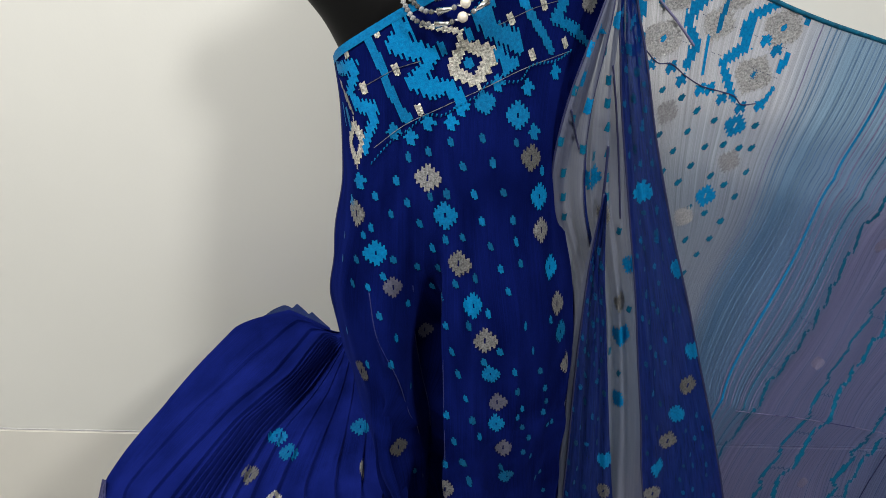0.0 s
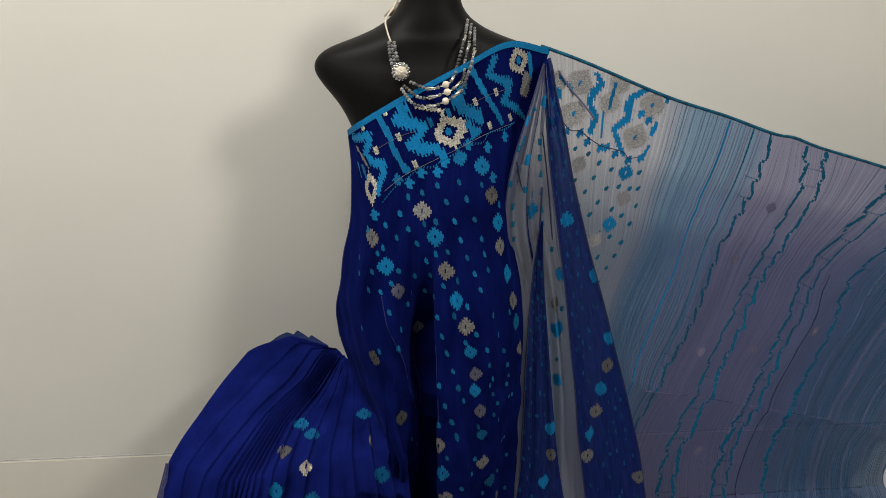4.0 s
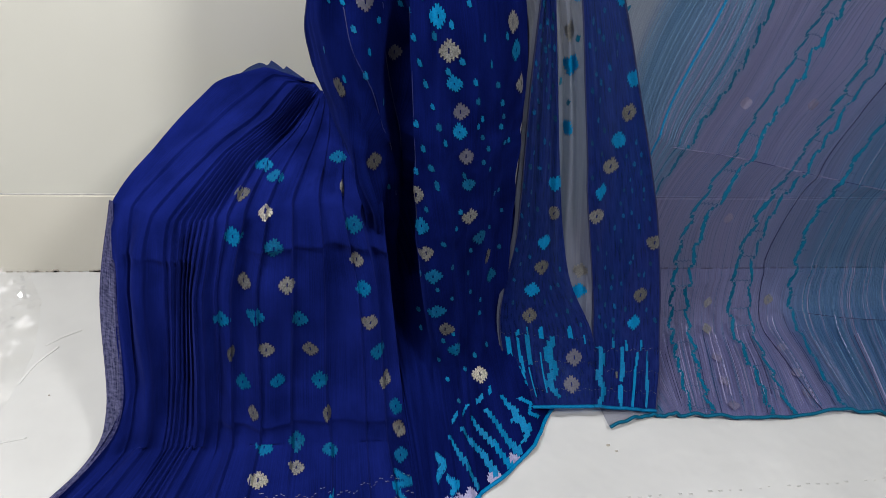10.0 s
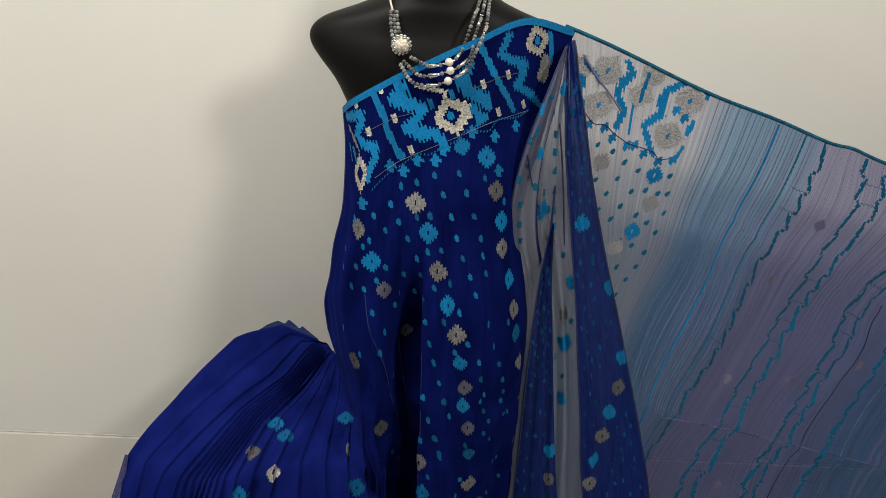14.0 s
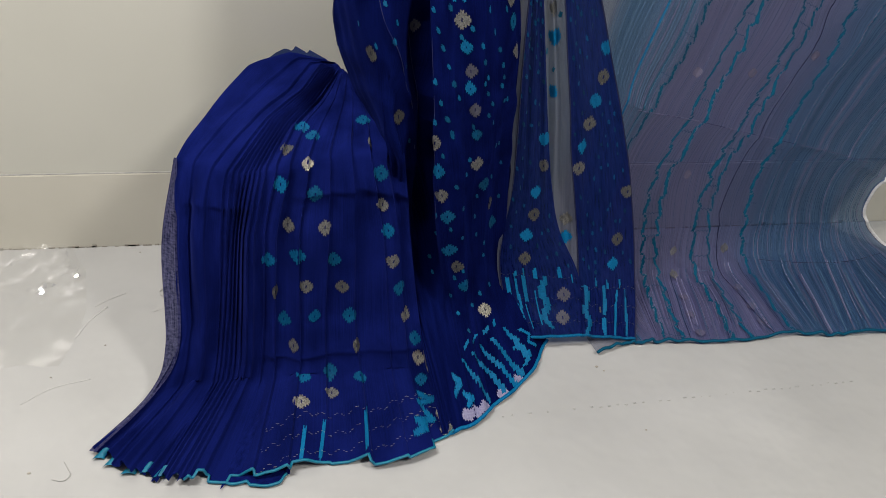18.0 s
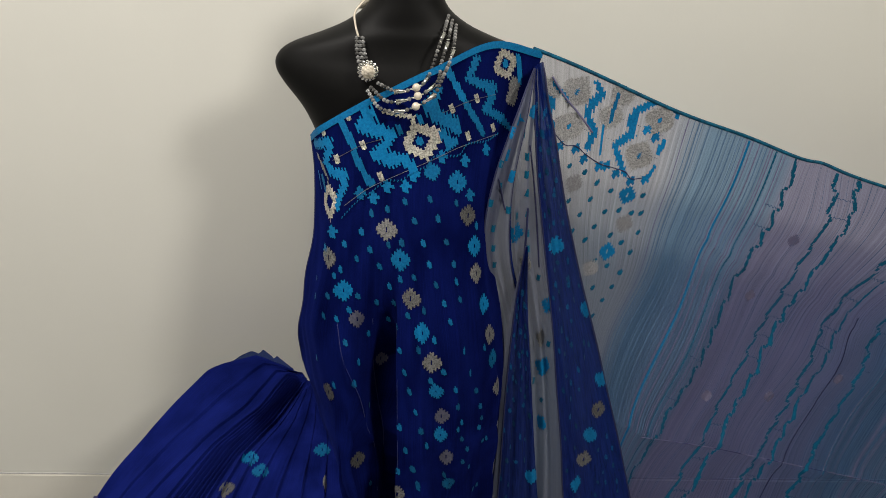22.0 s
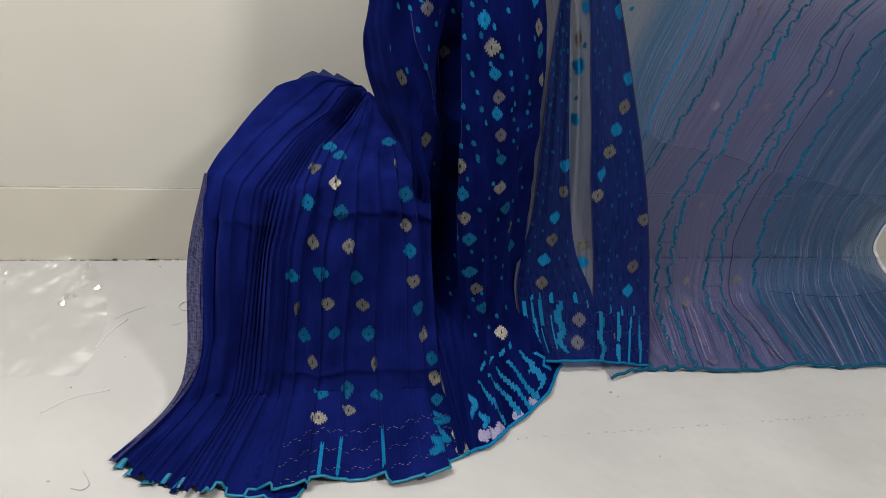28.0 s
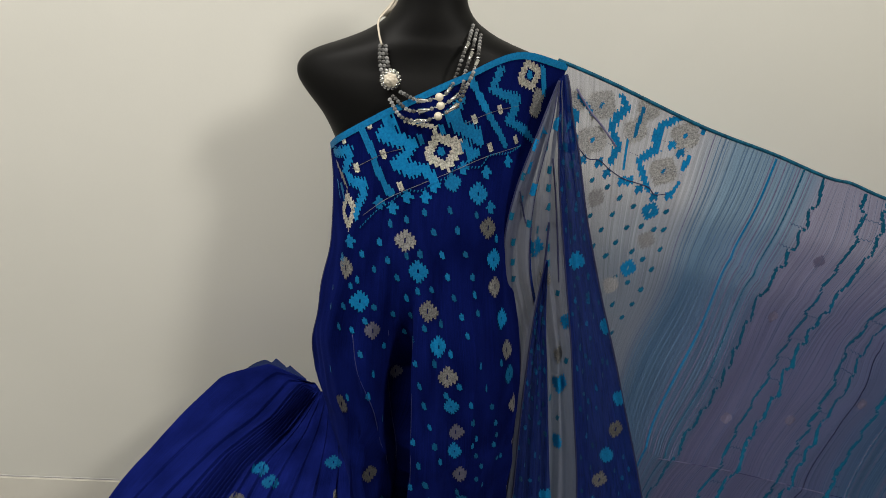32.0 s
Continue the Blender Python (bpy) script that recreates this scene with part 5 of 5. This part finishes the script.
QC = [(0.020, 0.124), (0.043, 0.130), (0.035, 0.120), (0.010, 0.114), (0.058, 0.134), (0.065, 0.130), (0.075, 0.137), (0.090, 0.141), (0.103, 0.130), (0.095, 0.050), (0.103, 0.057)]
figures("woven_cross", PALLU, QC, CROSS, WOVEN, pallu, "teal stepped cross", 20)
for u, v in [(0.030, 0.144), (0.045, 0.147), (0.058, 0.157), (0.030, 0.187), (0.053, 0.181), (0.073, 0.164), (0.105, 0.157), (0.043, 0.204), (0.070, 0.197), (0.085, 0.191), (0.098, 0.191), (0.108, 0.187), (0.060, 0.221), (0.035, 0.227), (0.080, 0.234), (0.110, 0.221), (0.050, 0.241), (0.093, 0.244), (0.105, 0.258), (0.063, 0.274), (0.080, 0.284), (0.098, 0.294), (0.093, 0.318), (0.063, 0.314), (0.085, 0.338), (0.073, 0.358)]:
    woven("woven_bud", stamp(PALLU, u, v, bud(random.uniform(0.007, 0.0085), random.uniform(0.0095, 0.0125)), 15 + random.uniform(-8, 8), lean=-0.2), TEALDARK, pallu)
cord("running_thread", even(PALLU.at(*np.array([(0.015, 0.110), (0.025, 0.120), (0.035, 0.117), (0.045, 0.124), (0.058, 0.130), (0.070, 0.130), (0.083, 0.130), (0.090, 0.137), (0.100, 0.130)]).T, 0.0016), 90), 0.0009, NAVY, pallu, "dark thread running in steps under the figures")
cord("edge", even(PALLU.at(*np.array([(0.013, 0.030), (0.023, 0.053), (0.035, 0.070), (0.048, 0.090)]).T, 0.005), 60), 0.0016, DUSK, pallu, "fold edge running down from the shoulder")
threads = [stamp(PALLU, 0.012 + 0.1 * k / 60, v, [(-0.0011, 0.0011, -0.0004, 0.0004)], 25) for v in (0.05, 0.09) for k in range(60) if k % 3 < 2]
woven("running_thread", threads, NAVY, pallu, "fine dark running threads", "stuff")
figures("woven_flower", PALLU, [(0.436, 0.753), (0.436, 0.808), (0.577, 0.762)], flower(0.0125), DULL, pallu, "dull silver thread flower", 0, vary=15)
figures("woven_flower", PALLU, [(0.442, 0.874), (0.445, 0.925), (0.451, 0.975), (0.58, 0.862), (0.58, 0.916), (0.583, 0.958), (0.3, 0.42), (0.31, 0.13), (0.44, 0.6), (0.295, 0.23), (0.45, 0.4), (0.57, 0.33)], flower(0.012, 0), WORN, pallu, "dark worn thread flower", 0, vary=15)


def stepped(way, w, side, phase, v0=0.004, v1=0.996, rows=0.0042):
    """A stripe down the cloth in toothed steps: it leans aside for a while, then jogs back; no two steps are alike."""
    pts, k, v, run, reach = [], phase, v0, 11, 0.0088
    while v < v1 - rows:
        t = k / run
        lean = side * reach * ((t / 0.8 if t < 0.8 else (1 - t) / 0.2) - 0.5)
        half = 0.5 * w * random.uniform(0.55, 1.25) * (0.5 if k in (0, run - 2) else 1.0)
        c = np.interp(v, *np.array(way).T) + lean + random.uniform(-0.0011, 0.0011)
        pts.append(PALLU.at(np.array([c - half, c + half, c + half + side * 0.0008, c - half + side * 0.0008]), np.array([v, v, v + rows * 1.15, v + rows * 1.15]), 0.0013))
        v, k = v + rows, k + 1
        if k >= run:
            k, run, reach = 0, random.randint(8, 14), random.uniform(0.006, 0.0115)
    return pts


# each stripe's own way down the cloth, as (along, across) turns
WAY_A = [(0, 0.252), (0.15, 0.25), (0.3, 0.246), (0.5, 0.239), (0.7, 0.236), (1, 0.234)]
WAY_B = [(0, 0.352), (0.13, 0.352), (0.25, 0.36), (0.35, 0.362), (0.4, 0.35), (0.5, 0.363), (0.6, 0.37), (0.7, 0.364), (0.85, 0.367), (1, 0.368)]
WAY_C = [(0, 0.385), (0.15, 0.392), (0.3, 0.395), (0.45, 0.398), (0.55, 0.404), (0.65, 0.398), (0.72, 0.391), (0.8, 0.4), (0.9, 0.404), (1, 0.412)]
WAY_D = [(0, 0.478), (0.2, 0.472), (0.26, 0.468), (0.32, 0.476), (0.4, 0.5), (0.5, 0.507), (0.6, 0.493), (0.68, 0.477), (0.75, 0.479), (0.85, 0.491), (1, 0.508)]
WAY_E = [(0, 0.51), (0.2, 0.51), (0.27, 0.5), (0.33, 0.505), (0.42, 0.53), (0.5, 0.536), (0.6, 0.513), (0.7, 0.504), (0.8, 0.53), (0.9, 0.527), (1, 0.546)]
WAY_F = [(0, 0.63), (0.2, 0.617), (0.3, 0.619), (0.4, 0.634), (0.5, 0.625), (0.6, 0.615), (0.72, 0.624), (0.82, 0.639), (0.92, 0.632), (1, 0.632)]
WAY_G = [(0.2, 0.54), (0.3, 0.54), (0.4, 0.566), (0.5, 0.57), (0.6, 0.547), (0.69, 0.535), (0.76, 0.546), (0.86, 0.566), (1, 0.59)]
for way, w, side, phase in ((WAY_A, 0.0058, 1, 0), (WAY_B, 0.0072, -1, 3), (WAY_C, 0.0066, 1, 6), (WAY_D, 0.0072, -1, 2), (WAY_E, 0.0066, 1, 8), (WAY_F, 0.0074, -1, 5)):
    woven("woven_stripe", stepped(way, w, side, phase), TEALDARK, pallu, "stepped dark teal stripe")
v = np.linspace(0.2, 0.995, 160)
cord("woven_stripe", PALLU.at(np.interp(v, *np.array(WAY_G).T), v, 0.0012), 0.0011, NAVY, pallu, "dark line woven down the cloth")
for left, right, shift in ((None, WAY_A, 0.0), (WAY_B, WAY_C, 0.012), (WAY_D, WAY_E, 0.02), (WAY_F, None, 0.006)):
    pts = []
    for k in range(22):
        v = 0.03 + shift + 0.0445 * k + random.uniform(-0.006, 0.006)
        if v > 0.985:
            break
        if random.random() < 0.35:
            continue
        a = np.interp(v, *np.array(left).T) if left else np.interp(v, *np.array(right).T) - 0.02
        b = np.interp(v, *np.array(right).T) if right else a + 0.02
        for q in range(8):
            x0, x1 = a + (b - a) * q / 8, a + (b - a) * (q + 1) / 8
            y0, y1 = v + 0.003 * (q % 2), v + 0.003 * ((q + 1) % 2)
            pts.append(PALLU.at(np.array([x0, x1, x1, x0]), np.array([y0, y1, y1 + 0.0014, y0 + 0.0014]), 0.0013))
    woven("woven_link", pts, SLATE, pallu, "small dark zigzag links between the stripes", "stuff")
for u, w in ((0.222, 0.0022), (0.19, 0.0022), (0.665, 0.0026)):
    woven("woven_stripe", ribbon(PALLU, u, w, 0.004, 0.995, 0.0, 0.006), WOVEN if u < 0.2 else TEALDARK, pallu, "plain teal stripe")
for first, gap, count, thin, thick in ((0.127, 0.0046, 24, 0.0006, 0.0015), (0.662, 0.0052, 60, 0.0006, 0.0021), (0.255, 0.0105, 35, 0.0003, 0.0007)):
    for k in range(count):
        if random.random() > 0.12:
            woven("weave_and_fold_line", ribbon(PALLU, first + gap * k + random.uniform(-0.4, 0.4) * gap, random.uniform(thin, thick), 0.0, 1.0, 0.0, 0.008), (HAZE if first < 0.2 else SLATE) if random.random() < 0.7 else DUSK, pallu)

# panel on the floor: fine dark and pale lines paint shaded and lit folds
for k in range(130):
    u = 0.235 + 0.0056 * k + random.uniform(-0.002, 0.002)
    tone = random.choice((NAVY, SLATE, LILAC, LILAC, DUSK) if u < 0.66 else (NAVY, SLATE, SLATE, LILAC, HAZE))
    start = random.uniform(0.79, 0.86) if u > 0.3 else random.uniform(0.84, 0.9)
    woven("weave_and_fold_line", ribbon(PALLU, u, random.uniform(0.0006, 0.0019), start, random.uniform(0.95, 1.0), 0.0, 0.01, drift=random.uniform(-0.012, 0.012)), tone, pallu)

# Crease shading drawn in as thin dark cords along the pressed folds.
cord("crease", even(PALLU.at(*np.array([(0.215, 0.515), (0.391, 0.518), (0.574, 0.505), (0.774, 0.508), (0.897, 0.498)]).T, 0.0016), 80), 0.0008, DUSK, pallu, "line drawn as shade along a slanting pressed crease")
cord("crease", even(PALLU.at(*np.array([(0.672, 0.799), (0.747, 0.813), (0.835, 0.823), (0.902, 0.823), (0.962, 0.816)]).T, 0.0016), 80), 0.0008, NAVY, pallu, "dark line drawn as shade along a low fold")

# rolled edges and hems
wave = np.sin(np.arange(PALLU.nu) * 0.11) + 0.7 * np.sin(np.arange(PALLU.nu) * 0.047 + 1.0)
cord("edge", PALLU.g[:, 0] + wave[:, None] * np.array([0, 0.0004, 0.0016]), 0.0031, EDGETEAL, pallu, "rolled dark teal edge")
cord("edge", PALLU.g[:, -1] + np.array([0, 0, 0.002]), 0.0036, TEALDARK, pallu, "rolled dark teal hem")
cord("edge", PALLU.g[-1, 25:], 0.006, WHITE, pallu, "white selvage at the end of the cloth")
cord("edge", FRONT.g[100:, -1] + np.array([0, 0, 0.002]), 0.004, WOVEN, front, "teal hem")
cord("edge", FRONT.g[0, :130], 0.0016, RIM, front, "blue edge")
cord("edge", PLEATS.g[250::2, -1] + np.array([0, 0, 0.001]), 0.0029, TEAL, pleats, "teal hem")
for x, y, w, h in ((-0.573, 0.504, 0.011, 0.014), (-0.549, 0.485, 0.012, 0.016), (-0.514, 0.463, 0.014, 0.016), (-0.486, 0.463, 0.009, 0.014), (-0.455, 0.450, 0.014, 0.018), (-0.435, 0.456, 0.010, 0.020)):
    # open ends of rolled pleats, with the teal border inside
    bm, rows = bmesh.new(), []
    for j in range(4):
        rows.append([bm.verts.new((x + w * math.cos(a) * (1 - 0.08 * j) + 0.004 * j, y + 0.007 * j, 0.003 + 0.62 * h * (0.7 + 0.1 * j) * math.sin(a))) for a in np.linspace(0.05, 3.05, 14)])
    for a, b in zip(rows[:-1], rows[1:]):
        for k in range(13):
            bm.faces.new((a[k], a[k + 1], b[k + 1], b[k]))
    part("hem_fold", bm, TEAL, pleats, "rolled teal end of a pleat")
cord("edge", UNDER.g[4:-2, -1] + np.array([0, 0, 0.001]), 0.0029, TEAL, under, "teal hem")
cord("edge", NARROW.g[:, -1], 0.0036, WOVEN, narrow, "teal hem")
cord("edge", WIDE.g[:, -1], 0.0036, WOVEN, wide, "teal hem")
cord("edge", WIDE.g[-1], 0.0016, NAVY, wide, "dark edge")
cord("edge", NARROW.g[0], 0.0016, NAVY, narrow, "dark edge")
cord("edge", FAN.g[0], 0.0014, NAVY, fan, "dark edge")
cord("crease", FAN.g[44], 0.0013, NAVY, fan, "dark navy line along a crease")
cord("crease", WIDE.g[0], 0.0014, NAVY, wide, "dark navy line along a crease")


# Dark navy cords follow three creases of the fan.
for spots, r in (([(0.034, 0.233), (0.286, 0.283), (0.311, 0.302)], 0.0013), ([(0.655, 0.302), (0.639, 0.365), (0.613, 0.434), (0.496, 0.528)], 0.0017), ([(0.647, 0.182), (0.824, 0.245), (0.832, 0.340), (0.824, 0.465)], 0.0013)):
    cord("crease", even(FAN.at(*np.array(spots).T, 0.002), 60), r, NAVY, fan, "dark navy line along a crease")
woven("folded_strip", ribbon(FAN, 0.44, 0.06, 0.2, 0.62, 0.0, 0.01, drift=-0.1), FOLD, fan, "narrow doubled strip of blue cloth")


trim = even([(0.178, 0.99, 1.2115), (0.19, 0.992, 1.2085), (0.204, 0.99, 1.2055), (0.222, 0.985, 1.2025)], 30)
cord("shoulder_trim", trim[8:], 0.0013, WHITE, saree, "whitish stitched trim at the shoulder", flat=0.6)


# ---- necklace ----
def bead_mesh(name, r, material, squash=1.0, seg=2):
    bm = bmesh.new()
    bmesh.ops.create_icosphere(bm, subdivisions=seg, radius=r)
    for v in bm.verts:
        v.co.z *= squash
    me = bpy.data.meshes.new(name)
    bm.to_mesh(me)
    bm.free()
    if seg > 1:
        for f in me.polygons:
            f.use_smooth = True
    me.materials.append(material)
    return me


necklace = tagged(new("necklace"), "three-strand glass and silver bead necklace with pearls and a brooch", "necklace")
GLASSB, GREYB = bead_mesh("bead", 0.0034, BEAD, 1, 1), bead_mesh("bead", 0.0033, BEADGREY, 1, 1)
RINGB, PEARLB = bead_mesh("spacer", 0.0036, SILVER, 0.4, 2), bead_mesh("pearl", 0.0058, PEARL, 1, 3)


def hang(me, name, p, label=""):
    ob = new(name, me)
    ob.location, ob.parent = p, necklace
    return tagged(ob, label)


def cone(p, d, r=0.0044, h=0.018):
    bm = bmesh.new()
    bmesh.ops.create_cone(bm, segments=12, radius1=r, radius2=r * 0.35, depth=h, cap_ends=True)
    bmesh.ops.transform(bm, matrix=Matrix.Translation(p) @ Vector(d).to_track_quat("Z", "Y").to_matrix().to_4x4(), verts=bm.verts)
    part("cone_bead", bm, SILVER, necklace, "tapered silver bead")


S1 = [(0.002, 0.863, 1.149), (0.029, 0.837, 1.144), (0.056, 0.830, 1.154), (0.069, 0.847, 1.163), (0.078, 0.871, 1.179), (0.085, 0.881, 1.203), (0.093, 0.901, 1.223), (0.101, 0.931, 1.244)]
S2 = [(-0.008, 0.865, 1.142), (0.017, 0.837, 1.129), (0.055, 0.828, 1.141), (0.083, 0.845, 1.159), (0.090, 0.872, 1.183), (0.099, 0.895, 1.210), (0.107, 0.928, 1.238)]
S3 = [(-0.012, 0.865, 1.137), (0.005, 0.838, 1.119), (0.033, 0.831, 1.118), (0.056, 0.827, 1.128), (0.079, 0.832, 1.144), (0.091, 0.843, 1.169), (0.106, 0.882, 1.197), (0.113, 0.926, 1.232)]
for s, c in ((S1, 0.27), (S2, 0.36), (S3, 0.33)):
    fine = even(s, 60)
    length = np.linalg.norm(np.diff(fine, axis=0), axis=1).sum()
    n = int(length / 0.0062)
    pts = even(s, n)
    mid = int(np.argmin(np.linalg.norm(pts - np.array(s[2 if s is not S3 else 3]), axis=1)))
    for k, p in enumerate(pts):
        off = k - mid
        if off in (0, -3, 3, -4, 4):
            continue
        if off in (-1, 1, -5, 5) or k == int(n * 0.82):
            hang(RINGB, "spacer", p)
        else:
            hang(GLASSB if random.random() < 0.45 else GREYB, "bead", p)
    hang(PEARLB, "pearl", pts[mid], "cream pearl")
    for a, b in ((mid - 4, mid - 3), (mid + 4, mid + 3), (int(n * 0.78), int(n * 0.78) - 1)):
        p, q = pts[a], pts[b]
        cone((p + q) / 2, q - p)
for dx in (-0.007, 0.0, 0.007):
    top, low = np.array((-0.027 + dx * 0.6, 0.905, 1.205)), np.array((-0.014 + dx, 0.884, 1.158))
    for k in range(10):
        hang(GLASSB if (k + int(dx * 1000)) % 3 else GREYB, "bead", top + (low - top) * k / 9 + np.array((-0.003 * math.sin(k / 9 * 3.1), 0, 0)))
for name, material, label, rings in (("brooch_rim", SILVER, "beaded silver rim", ((0.013, 15, 0.0029, 0.001), (0.0105, 13, 0.0027, -0.002))), ("brooch", PEARL, "carved pale flower brooch", ((0.0062, 7, 0.0042, -0.003), (0.0032, 5, 0.0034, -0.006), (0.0, 1, 0.003, -0.0075)))):
    bm = bmesh.new()
    for ringk, (rad, cnt, size, y) in enumerate(rings):
        for k in range(cnt):
            a = 2 * math.pi * k / cnt + ringk * 0.3
            m = Matrix.Translation((-0.013 + rad * math.cos(a), 0.876 + y, 1.163 + rad * math.sin(a)))
            bmesh.ops.create_icosphere(bm, subdivisions=2, radius=size, matrix=m @ Matrix.Diagonal((1, 0.6, 1, 1)))
    part(name, bm, material, necklace, label)
cord("tie", even([(-0.029, 0.9, 1.207), (-0.034, 0.912, 1.222), (-0.035, 0.936, 1.238), (-0.02, 0.962, 1.256), (-0.01, 0.985, 1.27)], 30), 0.0016, CREAM, necklace, "cream cord tie")
cord("tie", even([(0.108, 0.935, 1.238), (0.102, 0.96, 1.252), (0.09, 1.0, 1.26)], 20), 0.0016, CREAM, necklace, "cream cord tie")
bm = bmesh.new()
bmesh.ops.create_cube(bm, size=1.0)
for v in bm.verts:
    v.co = Vector((v.co.x * 0.012, v.co.y * 0.001, v.co.z * 0.03 + 0.25 * v.co.x * 0.04))
bmesh.ops.transform(bm, matrix=pose(-0.018, 0.985, 1.252, 0, 35, 0), verts=bm.verts)
part("tag", bm, CREAM, necklace, "small cream paper tag")

# ---- cap on the neck ----
bm = bmesh.new()
prof = [(0.0455, 1.313), (0.0478, 1.313), (0.0474, 1.3345), (0.0475, 1.3365), (0.043, 1.3365), (0.041, 1.333), (0.0, 1.332)]
ringv = []
for r, z in prof:
    ringv.append([bm.verts.new((0.043 + r * math.cos(2 * math.pi * k / 48) * (1 + 0.004 * math.sin(5 * k)), 0.962 + r * 0.97 * math.sin(2 * math.pi * k / 48), z + 0.0006 * math.sin(k * 1.7))) for k in range(48)])
for a, b in zip(ringv[:-1], ringv[1:]):
    for k in range(48):
        bm.faces.new((a[k], a[(k + 1) % 48], b[(k + 1) % 48], b[k]))
bmesh.ops.remove_doubles(bm, verts=bm.verts, dist=0.0001)
tagged(part("neck_cap", bm, TAPE, None), "silver taped cap on the mannequin's neck", "cap")


# ---- floor: seam stitches, scuffs, a clear plastic sheet ----


bm = bmesh.new()
for k in range(95):
    x = -0.8 + 0.0195 * k
    if x < -0.1 or random.random() < 0.25:
        continue
    bmesh.ops.create_cube(bm, size=1.0, matrix=Matrix.Translation((x, 0.502 + 0.037 * (x + 0.8) + random.uniform(-0.002, 0.002), 0.0004)) @ Matrix.Diagonal((random.uniform(0.003, 0.008), random.uniform(0.0015, 0.003), 0.0008, 1)))
tagged(part("seam_stitches", bm, STITCH, None), "faint grey dashed seam across the floor sheet", "seam", kind="stuff")
bm = bmesh.new()
for x, y, s in ((0.504, 0.477, 0.0035), (-0.689, 0.487, 0.005), (0.457, 0.664, 0.006), (0.47, 0.65, 0.004), (-0.71, 0.73, 0.003), (-0.62, 0.82, 0.003), (-0.6, 1.16, 0.003)):
    bmesh.ops.create_icosphere(bm, subdivisions=2, radius=1.0, matrix=Matrix.Translation((x, y, 0.001)) @ Matrix.Diagonal((s * 0.7, s * 0.5, 0.0012, 1)))
tagged(part("floor_specks", bm, DIRT, None), "dark specks and lint on the floor sheet", "speck", kind="stuff")
tagged(cord("lint_thread", even([(-0.632, 0.505, 0.002), (-0.622, 0.49, 0.002), (-0.615, 0.474, 0.002), (-0.625, 0.463, 0.002), (-0.645, 0.468, 0.002)], 30), 0.0007, STITCH, None), "curled loose grey thread on the floor sheet", "thread")
tagged(cord("lint_thread", even([(-0.5, 1.0, 0.002), (-0.518, 1.012, 0.002), (-0.53, 0.995, 0.002), (-0.518, 0.978, 0.002), (-0.5, 0.985, 0.002)], 30), 0.0008, STITCH, None), "curled loose grey thread on the floor sheet", "thread")


def crinkle(x, y):
    return noise.fractal(Vector((x * 5, y * 5, 0.3)), 1.0, 2.0, 4)


def film():
    bm = bmesh.new()
    nx, ny = 84, 50
    grid = []
    for i in range(nx):
        row = []
        for j in range(ny):
            a, b = i / (nx - 1), j / (ny - 1)
            x = -1.5 + a * (0.8 + 0.02 * math.sin(5 * b) - 0.05 * max(0, b - 0.75) * 4)
            y = 0.748 + b * 0.435 + 0.012 * math.sin(9 * a)
            z = 0.006 + 0.012 * abs(crinkle(x * 1.6, y * 1.6)) + 0.03 * max(0, b - 0.7) * abs(crinkle(x * 3, y * 3 + 5))
            for sx, sy in ((-0.785, 1.15), (-0.745, 1.08), (-0.79, 1.03), (-0.95, 1.1)):
                z += 0.02 * math.exp(-((x - sx) ** 2 + (y - sy) ** 2) / 0.0012) * abs(crinkle(x * 9, y * 9))
            row.append(bm.verts.new((x, y, z)))
        grid.append(row)
    for i in range(nx - 1):
        for j in range(ny - 1):
            bm.faces.new((grid[i][j], grid[i + 1][j], grid[i + 1][j + 1], grid[i][j + 1]))
    ob = part("plastic_sheet", bm, FILM, None)
    ob.data.polygons.foreach_set("use_smooth", [False] * len(ob.data.polygons))
    ob.visible_shadow = False
    return tagged(ob, "crumpled clear plastic sheet lying on the floor by the wall", "plastic sheet")


film()
bm = bmesh.new()
for k in range(150):
    x = -2.0 + 0.0227 * k + random.uniform(-0.01, 0.01)
    w, h = random.uniform(0.006, 0.028), random.uniform(0.001, 0.005) * (2.2 if random.random() < 0.2 else 1)
    bmesh.ops.create_cube(bm, size=1.0, matrix=Matrix.Translation((x, 1.1892, h / 2)) @ Matrix.Diagonal((w, 0.0016, h, 1)))
tagged(part("dirt_line", bm, DIRT, None), "uneven line of brown dirt along the foot of the wall", "dirt", kind="stuff")


# shallow creases pressed into the floor sheet
FOLDED = plain("sheet_crease", (0.52, 0.523, 0.523), (0.58, 0.583, 0.583), 30, 0.5, 0, 0.1)
ground = bpy.data.objects["floor"]
for line, r in (([(-0.668, 0.954, 0.0), (-0.641, 0.978, 0.0), (-0.609, 0.998, 0.0)], 0.0022), ([(-0.688, 0.85, 0.0), (-0.671, 0.903, 0.0), (-0.641, 0.951, 0.0)], 0.003), ([(-0.536, 0.925, 0.0), (-0.516, 0.937, 0.0)], 0.0018),
                ([(-0.75, 0.66, 0.0), (-0.7, 0.7, 0.0), (-0.63, 0.72, 0.0)], 0.002)):
    pts = even(line, 24)
    cord("crease", pts + np.array([0, 0, 0.0002]), 0.3 * r, FOLDED, ground, "shallow crease in the floor sheet", flat=3.5)
